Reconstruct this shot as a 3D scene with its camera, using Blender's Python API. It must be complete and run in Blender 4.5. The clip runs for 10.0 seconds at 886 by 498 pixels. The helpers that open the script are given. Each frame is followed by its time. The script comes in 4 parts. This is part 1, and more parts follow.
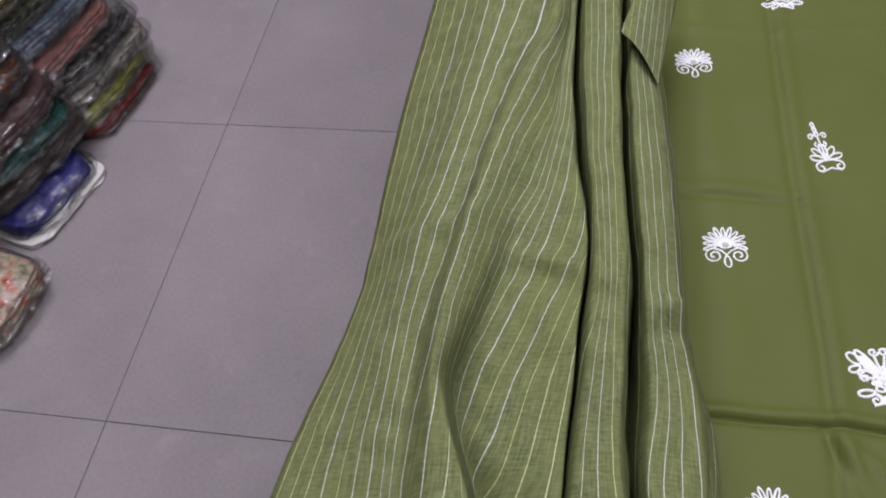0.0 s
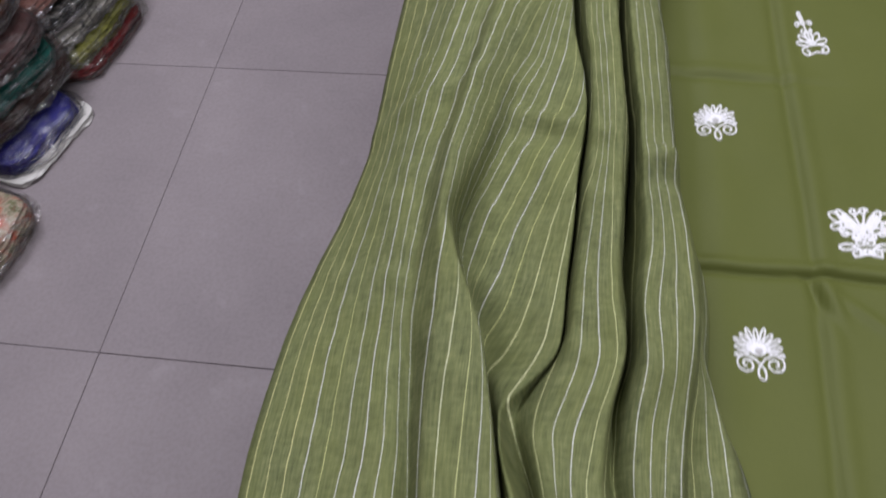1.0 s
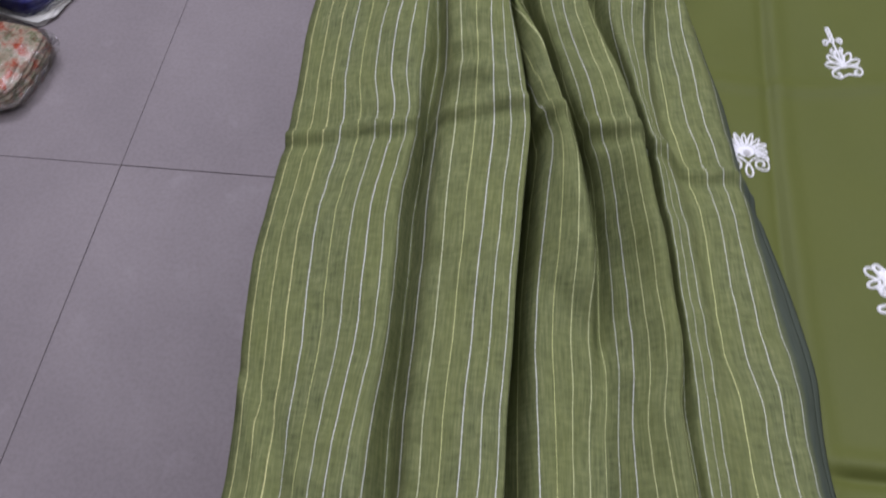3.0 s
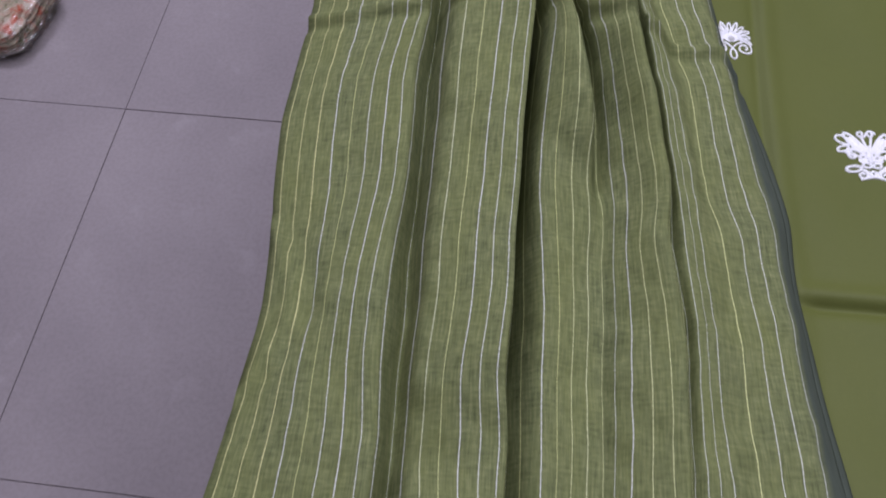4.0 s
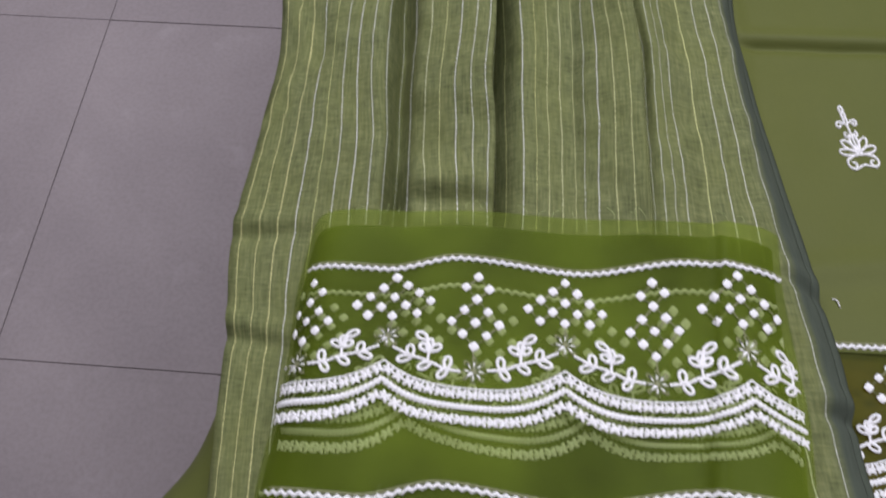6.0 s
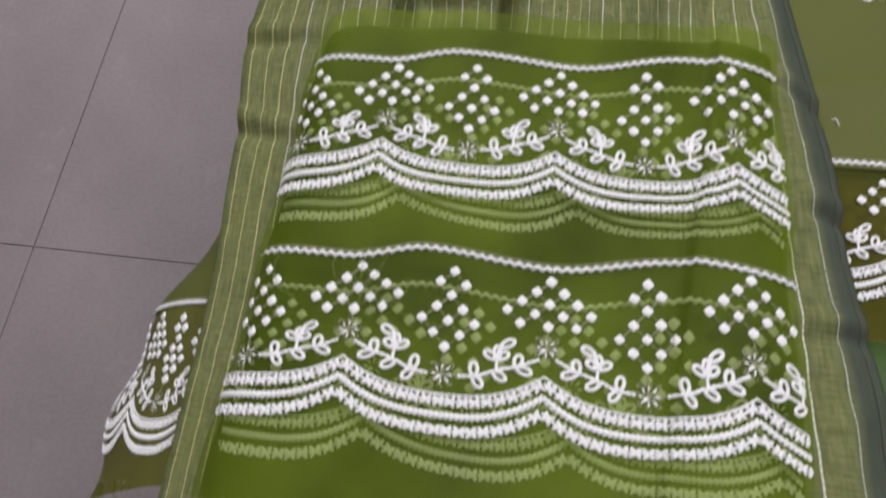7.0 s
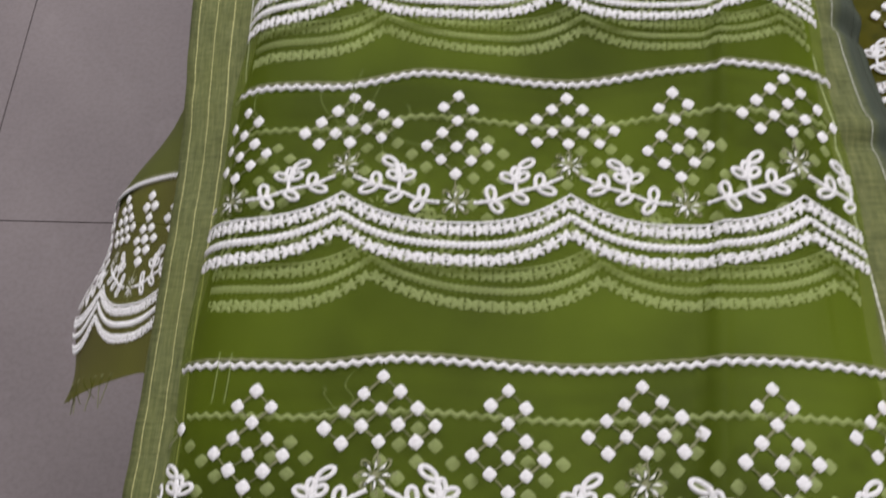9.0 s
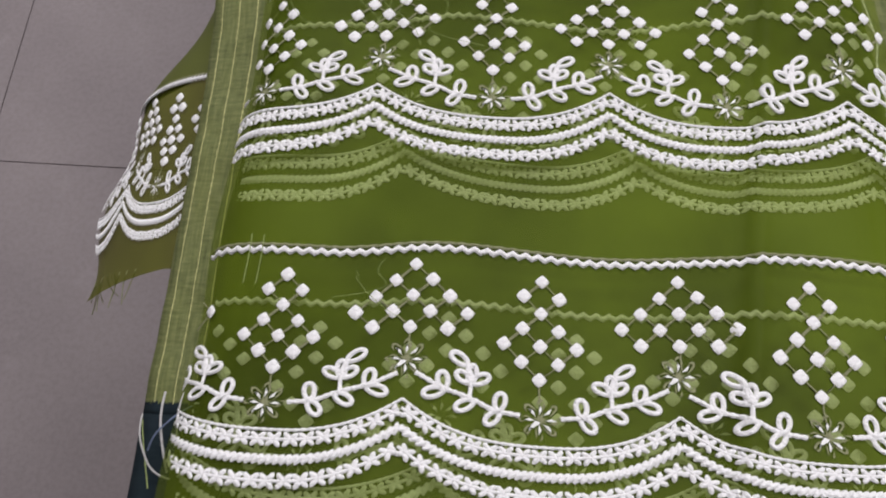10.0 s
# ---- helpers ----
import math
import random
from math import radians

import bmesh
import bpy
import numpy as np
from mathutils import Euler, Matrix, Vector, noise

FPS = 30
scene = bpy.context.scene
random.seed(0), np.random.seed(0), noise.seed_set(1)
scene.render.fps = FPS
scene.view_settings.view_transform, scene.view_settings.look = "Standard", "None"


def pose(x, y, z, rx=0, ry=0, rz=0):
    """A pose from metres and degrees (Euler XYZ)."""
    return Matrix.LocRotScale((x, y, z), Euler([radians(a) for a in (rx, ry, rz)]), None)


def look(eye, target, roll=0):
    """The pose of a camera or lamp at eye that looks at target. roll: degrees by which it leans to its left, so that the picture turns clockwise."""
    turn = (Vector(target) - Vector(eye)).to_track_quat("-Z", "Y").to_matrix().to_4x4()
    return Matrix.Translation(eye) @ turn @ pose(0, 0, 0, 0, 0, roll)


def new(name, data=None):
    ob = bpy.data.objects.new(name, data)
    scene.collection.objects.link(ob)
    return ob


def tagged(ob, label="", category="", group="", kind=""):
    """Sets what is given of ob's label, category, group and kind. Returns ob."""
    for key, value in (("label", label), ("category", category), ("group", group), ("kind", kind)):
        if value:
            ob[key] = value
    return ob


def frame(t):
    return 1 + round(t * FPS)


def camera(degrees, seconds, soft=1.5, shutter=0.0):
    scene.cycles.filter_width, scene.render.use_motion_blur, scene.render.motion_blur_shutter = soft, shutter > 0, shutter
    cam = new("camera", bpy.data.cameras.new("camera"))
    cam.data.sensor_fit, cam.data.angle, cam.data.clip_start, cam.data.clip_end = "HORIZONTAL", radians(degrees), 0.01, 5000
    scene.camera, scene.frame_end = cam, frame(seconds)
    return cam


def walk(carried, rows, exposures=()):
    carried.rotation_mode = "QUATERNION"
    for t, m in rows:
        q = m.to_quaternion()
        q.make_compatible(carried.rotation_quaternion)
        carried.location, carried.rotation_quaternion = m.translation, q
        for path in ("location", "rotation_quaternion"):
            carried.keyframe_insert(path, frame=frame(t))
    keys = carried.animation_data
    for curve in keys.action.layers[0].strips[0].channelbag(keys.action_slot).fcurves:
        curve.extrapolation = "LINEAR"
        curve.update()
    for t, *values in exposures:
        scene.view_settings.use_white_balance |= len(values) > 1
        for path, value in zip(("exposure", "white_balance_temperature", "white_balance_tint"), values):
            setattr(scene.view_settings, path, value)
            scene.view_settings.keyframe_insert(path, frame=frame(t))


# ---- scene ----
cam = camera(60.0, 10.0, soft=1.9, shutter=0.5)
PATH = [
    (0, (0.65, -0.349, 1.026), (0.339, 0.76, -0.609), -9.1),
    (0.5, (0.644, -0.36, 1.019), (0.38, 0.712, -0.649), -6.5),
    (1, (0.644, -0.415, 1.006), (0.386, 0.653, -0.665), -7.2),
    (1.5, (0.645, -0.475, 1.008), (0.369, 0.548, -0.688), -8.6),
    (2, (0.647, -0.546, 1.02), (0.402, 0.494, -0.67), -7.7),
    (2.5, (0.654, -0.611, 1.005), (0.441, 0.408, -0.703), -6.9),
    (3, (0.651, -0.659, 0.986), (0.453, 0.318, -0.748), -5.0),
    (3.2, (0.651, -0.677, 0.982), (0.461, 0.296, -0.755), -4.7),
    (4.5, (0.647, -0.773, 0.997), (0.497, 0.161, -0.765), -2.3),
    (5, (0.646, -0.816, 1.003), (0.53, 0.148, -0.745), -1.4),
    (5.2, (0.642, -0.835, 0.999), (0.539, 0.109, -0.761), -1.1),
    (6.3, (0.663, -0.896, 0.986), (0.564, -0.045, -0.821), -2.5),
    (6.5, (0.671, -0.915, 0.983), (0.575, -0.088, -0.835), -1.6),
    (7, (0.678, -0.949, 0.968), (0.488, -0.173, -0.865), -6.8),
    (7.5, (0.662, -0.97, 0.939), (0.493, -0.225, -0.91), -5.8),
    (8, (0.663, -0.97, 0.937), (0.525, -0.219, -0.912), -6.0),
    (8.5, (0.668, -0.974, 0.933), (0.594, -0.225, -0.92), -4.0),
    (9, (0.66, -0.99, 0.918), (0.589, -0.252, -0.939), -3.7),
    (9.5, (0.656, -1.009, 0.903), (0.593, -0.303, -0.967), -2.9),
    (10, (0.651, -1.015, 0.906), (0.575, -0.333, -0.972), -2.5),
]
LOOKS = [
    (0, -0.03, 6050, 18), (1.5, -0.02, 6050, 15), (3.0, -0.05, 5850, 18), (4.5, -0.05, 5700, 25), (5.2, -0.04, 5800, 23),
    (6.3, 0.02, 6250, 14), (7.5, -0.08, 6500, 12), (9.0, -0.09, 6550, 12), (10, -0.03, 6500, 12),
]
walk(cam, [(t, look(eye, target, roll)) for t, eye, target, roll in PATH], LOOKS)

# ---------------------------------------------------------------- light
world = bpy.data.worlds.new("shop_air")
world.use_nodes = True
world.node_tree.nodes["Background"].inputs[0].default_value = (0.9, 0.93, 1.0, 1)
world.node_tree.nodes["Background"].inputs[1].default_value = 0.15
scene.world = world


def ceiling_lamp(x, y, sx, sy, watts, colour):
    lamp = bpy.data.lights.new("ceiling_tube", "AREA")
    lamp.shape, lamp.size, lamp.size_y, lamp.energy, lamp.color = "RECTANGLE", sx, sy, watts, colour
    ob = new("ceiling_tube", lamp)
    ob.location = (x, y, 2.72)
    return ob


ceiling_lamp(-0.15, 0.85, 1.5, 0.6, 56.0, (1.0, 0.97, 0.975))
ceiling_lamp(1.5, -0.6, 1.2, 0.6, 36.0, (1.0, 0.975, 0.975))

# ---------------------------------------------------------------- materials


class Nodes:
    def __init__(self, name):
        self.mat = bpy.data.materials.new(name)
        self.mat.use_nodes = True
        self.t = self.mat.node_tree
        self.b = self.t.nodes["Principled BSDF"]
        self.out = self.t.nodes["Material Output"]

    def add(self, kind, **inputs):
        n = self.t.nodes.new(kind)
        for k, v in inputs.items():
            n.inputs[k.replace("_", " ")].default_value = v
        return n

    def link(self, a, b):
        self.t.links.new(a, b)

    def noise(self, scale, detail=4.0, coord="Object", stretch=None, rough=0.55):
        n = self.add("ShaderNodeTexNoise", Scale=scale, Detail=detail, Roughness=rough)
        c = self.add("ShaderNodeTexCoord")
        if stretch:
            m = self.add("ShaderNodeMapping", Scale=stretch)
            self.link(c.outputs[coord], m.inputs[0])
            self.link(m.outputs[0], n.inputs["Vector"])
        else:
            self.link(c.outputs[coord], n.inputs["Vector"])
        return n.outputs["Fac"]

    def ramp(self, fac, *stops):
        r = self.add("ShaderNodeValToRGB")
        while len(r.color_ramp.elements) < len(stops):
            r.color_ramp.elements.new(0.5)
        for e, (p, c) in zip(r.color_ramp.elements, stops):
            e.position = p
            e.color = (*c, 1) if len(c) == 3 else c
        self.link(fac, r.inputs[0])
        return r.outputs[0]

    def math(self, op, a, b=None, c=None):
        n = self.t.nodes.new("ShaderNodeMath")
        n.operation = op
        for i, v in enumerate((a, b, c)):
            if v is None:
                continue
            if isinstance(v, (int, float)):
                n.inputs[i].default_value = v
            else:
                self.link(v, n.inputs[i])
        return n.outputs[0]

    def mix(self, fac, a, b, mode="MIX"):
        n = self.t.nodes.new("ShaderNodeMix")
        n.data_type, n.blend_type = "RGBA", mode
        for sock, v in ((n.inputs[0], fac), (n.inputs[6], a), (n.inputs[7], b)):
            if isinstance(v, (int, float)):
                sock.default_value = v
            elif isinstance(v, tuple):
                sock.default_value = (*v, 1)
            else:
                self.link(v, sock)
        return n.outputs[2]

    def bump(self, height, strength, dist):
        n = self.add("ShaderNodeBump", Strength=strength, Distance=dist)
        self.link(height, n.inputs["Height"])
        self.link(n.outputs[0], self.b.inputs["Normal"])
        return n

    def base(self, col, rough, metal=0.0, spec=0.5):
        if isinstance(col, tuple):
            self.b.inputs["Base Color"].default_value = (*col, 1)
        else:
            self.link(col, self.b.inputs["Base Color"])
        self.b.inputs["Roughness"].default_value = rough
        self.b.inputs["Metallic"].default_value = metal
        self.b.inputs["Specular IOR Level"].default_value = spec
        return self.mat


def tile_material():
    n = Nodes("glazed_floor_tile")
    info = n.add("ShaderNodeObjectInfo")
    geo = n.add("ShaderNodeNewGeometry")
    def world_noise(scale, detail):
        t = n.add("ShaderNodeTexNoise", Scale=scale, Detail=detail, Roughness=0.6)
        n.link(geo.outputs["Position"], t.inputs["Vector"])
        return t.outputs["Fac"]
    cloud = n.ramp(world_noise(3.2, 6), (0.35, (0.240, 0.213, 0.223)), (0.65, (0.282, 0.251, 0.261)))
    speck = n.ramp(world_noise(160, 3), (0.35, (0.91, 0.90, 0.90)), (0.6, (1, 1, 1)))
    col = n.mix(1.0, cloud, speck, "MULTIPLY")
    smear = n.ramp(world_noise(14, 5), (0.60, (0, 0, 0)), (0.74, (1, 1, 1)))
    col = n.mix(n.math("MULTIPLY", smear, 0.34), col, (0.37, 0.335, 0.35))
    scuff = n.ramp(world_noise(31, 4), (0.64, (0, 0, 0)), (0.72, (1, 1, 1)))
    col = n.mix(n.math("MULTIPLY", scuff, 0.22), col, (0.20, 0.175, 0.18))
    shade = n.math("MULTIPLY_ADD", info.outputs["Random"], 0.06, 0.97)
    hue = n.add("ShaderNodeHueSaturation")
    n.link(col, hue.inputs["Color"])
    n.link(shade, hue.inputs["Value"])
    n.bump(world_noise(90, 3), 0.08, 0.001)
    m = n.base(hue.outputs[0], 0.6, spec=0.22)
    n.link(n.ramp(world_noise(9, 4), (0.3, (0.55,) * 3), (0.7, (0.68,) * 3)), n.b.inputs["Roughness"])
    return m


def plain(name, col, rough, scale=60.0, depth=0.25, spec=0.4, metal=0.0, bump=0.2, coord="Object"):
    n = Nodes(name)
    f = n.noise(scale, 5, coord)
    g = n.noise(scale * 0.13, 3, coord)
    lo = tuple(c * (1 - depth) for c in col)
    hi = tuple(min(1, c * (1 + depth)) for c in col)
    c = n.mix(n.math("MULTIPLY_ADD", f, 0.6, n.math("MULTIPLY", g, 0.4)), lo, hi)
    n.bump(f, bump, 0.002)
    return n.base(c, rough, metal, spec)


def uv_noise(n, sx, sy, detail=3.0):
    u = n.add("ShaderNodeUVMap")
    m = n.add("ShaderNodeMapping", Scale=(sx, sy, 1))
    n.link(u.outputs[0], m.inputs[0])
    t = n.add("ShaderNodeTexNoise", Scale=1.0, Detail=detail, Roughness=0.6)
    n.link(m.outputs[0], t.inputs["Vector"])
    return t.outputs["Fac"]


def striped_cloth():
    """u counts woven stripes across the cloth, v is metres along it."""
    n = Nodes("striped_cotton")
    uv = n.add("ShaderNodeUVMap")
    sep = n.add("ShaderNodeSeparateXYZ")
    n.link(uv.outputs[0], sep.inputs[0])
    u, v = sep.outputs[0], sep.outputs[1]
    slub = uv_noise(n, 8.0, 70.0, 4)
    yarn = uv_noise(n, 13.0, 240.0, 3)
    weft = uv_noise(n, 1.1, 800.0, 3)
    cloud = uv_noise(n, 0.35, 16.0, 4)
    base = n.ramp(n.math("MULTIPLY_ADD", slub, 0.55, n.math("MULTIPLY", weft, 0.45)),
                  (0.36, (0.073, 0.088, 0.036)), (0.5, (0.138, 0.155, 0.065)), (0.64, (0.210, 0.226, 0.098)))
    base = n.mix(n.math("MULTIPLY", n.ramp(cloud, (0.35, (0, 0, 0)), (0.7, (1, 1, 1))), 0.42), base, (0.166, 0.184, 0.052))
    base = n.mix(n.math("MULTIPLY", n.ramp(yarn, (0.4, (0, 0, 0)), (0.75, (1, 1, 1))), 0.28), base, (0.086, 0.110, 0.062))
    cell = n.math("FLOOR", u)
    rnd = n.add("ShaderNodeTexWhiteNoise")
    rnd.noise_dimensions = "1D"
    n.link(cell, rnd.inputs["W"])
    wob = n.math("MULTIPLY_ADD", uv_noise(n, 0.8, 40.0, 2), 0.09, -0.045)
    off = n.math("ABSOLUTE", n.math("SUBTRACT", n.math("ADD", n.math("FRACT", u), wob), 0.5))
    width = n.math("MULTIPLY_ADD", rnd.outputs["Value"], 0.009, 0.016)
    line = n.math("LESS_THAN", off, width)
    dash = n.math("SINE", n.math("MULTIPLY", v, 1900.0))
    dash = n.math("MULTIPLY_ADD", dash, 0.20, 0.80)
    thread = n.ramp(rnd.outputs["Value"], (0.0, (0.60, 0.62, 0.26)), (0.35, (0.66, 0.68, 0.36)), (0.42, (0.66, 0.68, 0.60)), (1.0, (0.74, 0.75, 0.74)))
    thread = n.mix(n.math("LESS_THAN", u, 3.0), thread, (0.66, 0.64, 0.30))
    col = n.mix(n.math("MULTIPLY", line, dash), base, thread)
    edge = n.ramp(n.math("MULTIPLY_ADD", u, 0.02, n.math("MULTIPLY_ADD", slub, 0.012, -0.006)),
                  (0.726, (0, 0, 0)), (0.738, (1, 1, 1)))
    dark = n.mix(slub, (0.045, 0.056, 0.044), (0.088, 0.106, 0.080))
    col = n.mix(edge, col, dark)
    end = n.math("GREATER_THAN", n.math("MULTIPLY_ADD", yarn, 0.004, v), 1.4345)
    col = n.mix(end, col, n.mix(weft, (0.006, 0.011, 0.018), (0.018, 0.03, 0.036)))
    h = n.math("ADD", n.math("MULTIPLY", weft, 0.5), n.math("MULTIPLY_ADD", line, 0.5, n.math("MULTIPLY", yarn, 0.5)))
    n.bump(h, 0.35, 0.0006)
    return n.base(col, 0.85, spec=0.15)


def poplin(name, lo, hi, rough=0.62, coord="Object"):
    n = Nodes(name)
    a = n.noise(9, 5, coord)
    b = n.noise(900, 2, coord, (1, 0.25, 1))
    c = n.noise(900, 2, coord, (0.25, 1, 1))
    col = n.mix(a, lo, hi)
    col = n.mix(n.math("MULTIPLY", n.math("ADD", b, c), 0.12), col, tuple(x * 0.6 for x in lo))
    w = n.math("ADD", b, c)
    n.bump(n.math("MULTIPLY_ADD", w, 0.15, n.noise(26, 4, coord)), 0.16, 0.0025)
    return n.base(col, rough, spec=0.25)


def sheer(name, col, tint, cover):
    """Organza: a fine open weave that covers part of what lies under it."""
    n = Nodes(name)
    cloud = n.ramp(n.noise(14, 4), (0.34, (0, 0, 0)), (0.66, (1, 1, 1)))
    warp = n.noise(1200, 2, "Object", (1, 0.08, 1))
    c = n.mix(cloud, tuple(x * 0.62 for x in col), tuple(x * 1.38 for x in col))
    n.base(c, 0.55, spec=0.12)
    n.bump(n.noise(45, 4), 0.15, 0.002)
    clear = n.add("ShaderNodeBsdfTransparent")
    clear.inputs[0].default_value = (*tint, 1)
    mix = n.t.nodes.new("ShaderNodeMixShader")
    n.link(n.math("MULTIPLY_ADD", warp, 0.08, cover - 0.04), mix.inputs[0])
    n.link(clear.outputs[0], mix.inputs[1])
    n.link(n.b.outputs[0], mix.inputs[2])
    n.link(mix.outputs[0], n.out.inputs["Surface"])
    return n.mat


def thread_white(name, col):
    n = Nodes(name)
    f = n.noise(1100, 2)
    g = n.noise(260, 3)
    c = n.mix(n.math("MULTIPLY_ADD", f, 0.7, n.math("MULTIPLY", g, 0.3)), tuple(x * 0.80 for x in col), col)
    n.bump(f, 0.9, 0.0008)
    return n.base(c, 0.55, spec=0.35)


def plastic_film():
    n = Nodes("clear_polythene")
    wrinkle = n.noise(20, 4, stretch=(2.2, 0.45, 2.2), rough=0.6)
    ridge = n.math("ABSOLUTE", n.math("SUBTRACT", wrinkle, 0.5))
    n.base((0.80, 0.80, 0.78), 0.16, spec=0.9)
    bump = n.bump(ridge, 0.9, 0.014)
    shine = n.add("ShaderNodeBsdfGlossy", Roughness=0.14)
    n.link(bump.outputs[0], shine.inputs["Normal"])
    facing = n.add("ShaderNodeFresnel", IOR=1.5)
    n.link(bump.outputs[0], facing.inputs["Normal"])
    clear = n.add("ShaderNodeBsdfTransparent")
    clear.inputs[0].default_value = (0.95, 0.95, 0.94, 1)
    coat = n.t.nodes.new("ShaderNodeMixShader")
    n.link(n.math("MINIMUM", n.math("MULTIPLY", facing.outputs[0], 1.1), 0.55), coat.inputs[0])
    n.link(clear.outputs[0], coat.inputs[1])
    n.link(shine.outputs[0], coat.inputs[2])
    mix = n.t.nodes.new("ShaderNodeMixShader")
    n.link(n.ramp(ridge, (0.0, (0.10,) * 3), (0.012, (0.02,) * 3), (0.06, (0.004,) * 3)), mix.inputs[0])
    n.link(coat.outputs[0], mix.inputs[1])
    n.link(n.b.outputs[0], mix.inputs[2])
    n.link(mix.outputs[0], n.out.inputs["Surface"])
    return n.mat


def printed_cloth(name, a, b, c, scale):
    a, b, c = (tuple(v * 0.55 for v in q) for q in (a, b, c))
    n = Nodes(name)
    f = n.noise(scale, 5, rough=0.7)
    g = n.noise(scale * 2.7, 3, stretch=(1, 0.35, 1))
    col = n.ramp(f, (0.36, a), (0.5, b), (0.64, c))
    col = n.mix(n.math("MULTIPLY", n.ramp(g, (0.55, (0, 0, 0)), (0.62, (1, 1, 1))), 0.5), col, tuple(x * 0.4 for x in a))
    n.bump(g, 0.4, 0.004)
    return n.base(col, 0.7, spec=0.25)


M_TILE = tile_material()
M_GROUT = plain("tile_grout", (0.19, 0.165, 0.165), 0.9, 120)
M_WALL = plain("painted_plaster", (0.55, 0.53, 0.51), 0.8, 30, 0.05, bump=0.1)
M_CEIL = plain("white_ceiling_paint", (0.8, 0.8, 0.79), 0.85, 30, 0.03, bump=0.05)
M_WOOD = plain("tan_laminate", (0.46, 0.32, 0.12), 0.5, 40, 0.22)
M_LEG = plain("dark_steel", (0.06, 0.06, 0.065), 0.45, 50, 0.2, metal=0.6)
M_STRIPE = striped_cloth()
M_KURTA = poplin("olive_poplin", (0.086, 0.101, 0.021), (0.113, 0.128, 0.029))
M_DARKGREEN = poplin("bottle_green_poplin", (0.042, 0.085, 0.022), (0.065, 0.115, 0.03))
M_SHEER = sheer("green_organza", (0.118, 0.160, 0.014), (0.90, 0.97, 0.66), 0.45)
# same organza, denser, its green darkened for the shade beneath the upper layer
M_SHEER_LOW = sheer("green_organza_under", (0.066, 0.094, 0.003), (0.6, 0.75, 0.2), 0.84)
M_HEM = sheer("olive_organza", (0.064, 0.074, 0.005), (0.74, 0.74, 0.32), 0.66)
M_WHITE = thread_white("white_embroidery_thread", (0.95, 0.95, 0.98))
M_GREY = thread_white("grey_green_thread", (0.26, 0.27, 0.15))
M_FILM = plastic_film()
M_RIM = plain("white_polythene", (0.62, 0.61, 0.58), 0.35, 60, 0.15, bump=0.5)

# ---------------------------------------------------------------- mesh helpers


def flat_mesh(name, bm, material, smooth=True):
    me = bpy.data.meshes.new(name)
    bm.normal_update()
    bm.to_mesh(me)
    bm.free()
    if smooth:
        me.polygons.foreach_set("use_smooth", [True] * len(me.polygons))
    me.materials.append(material)
    return me


def part(name, bm, material, parent, label="", smooth=True):
    ob = new(name, flat_mesh(name, bm, material, smooth))
    ob.parent = parent
    return tagged(ob, label)


def holder(name, label, category, group="", kind="", at=(0, 0, 0)):
    ob = new(name)
    ob.location = at
    ob.empty_display_size = 0.05
    return tagged(ob, label, category, group, kind)


def box(bm, x0, x1, y0, y1, z0, z1, bevel=0.0):
    r = bmesh.ops.create_cube(bm, size=1.0, matrix=Matrix.Translation(((x0 + x1) / 2, (y0 + y1) / 2, (z0 + z1) / 2)) @ Matrix.Diagonal((x1 - x0, y1 - y0, z1 - z0, 1)))
    if bevel:
        edges = {e for v in r["verts"] for e in v.link_edges}
        bmesh.ops.bevel(bm, geom=list(edges), offset=bevel, segments=2, affect="EDGES", profile=0.6)


def sheet(name, pts, uv, material, parent=None, thick=0.0, label=""):
    """A cloth from an (n, m, 3) array of places and an (n, m, 2) array of uv."""
    n, m = pts.shape[:2]
    idx = np.arange(n * m).reshape(n, m)
    quads = np.stack([idx[:-1, :-1], idx[:-1, 1:], idx[1:, 1:], idx[1:, :-1]], -1).reshape(-1, 4)
    me = bpy.data.meshes.new(name)
    me.from_pydata(pts.reshape(-1, 3).tolist(), [], quads.tolist())
    lay = me.uv_layers.new(name="UVMap")
    flat = uv.reshape(-1, 2)
    lay.data.foreach_set("uv", flat[quads.reshape(-1)].astype(np.float32).reshape(-1))
    me.polygons.foreach_set("use_smooth", [True] * len(me.polygons))
    me.materials.append(material)
    ob = new(name, me)
    ob.parent = parent
    if thick:
        s = ob.modifiers.new("cloth_thickness", "SOLIDIFY")
        s.thickness, s.offset = thick, -1
    return tagged(ob, label)


def smooth_curve(xs, ys, q):
    """Monotone cubic through (xs, ys), xs ascending, at q."""
    xs, ys, q = np.asarray(xs, float), np.asarray(ys, float), np.asarray(q, float)
    h = np.diff(xs)
    d = np.diff(ys) / h
    s = np.zeros_like(ys)
    s[0], s[-1] = d[0], d[-1]
    for i in range(1, len(xs) - 1):
        if d[i - 1] * d[i] > 0:
            w1, w2 = 2 * h[i] + h[i - 1], h[i] + 2 * h[i - 1]
            s[i] = (w1 + w2) / (w1 / d[i - 1] + w2 / d[i])
    k = np.clip(np.searchsorted(xs, q) - 1, 0, len(xs) - 2)
    t = (q - xs[k]) / h[k]
    t = np.clip(t, 0, 1)
    return ((2 * t ** 3 - 3 * t ** 2 + 1) * ys[k] + (t ** 3 - 2 * t ** 2 + t) * h[k] * s[k]
            + (-2 * t ** 3 + 3 * t ** 2) * ys[k + 1] + (t ** 3 - t ** 2) * h[k] * s[k + 1])


def bell(x, c, w):
    return np.exp(-((x - c) / w) ** 2)


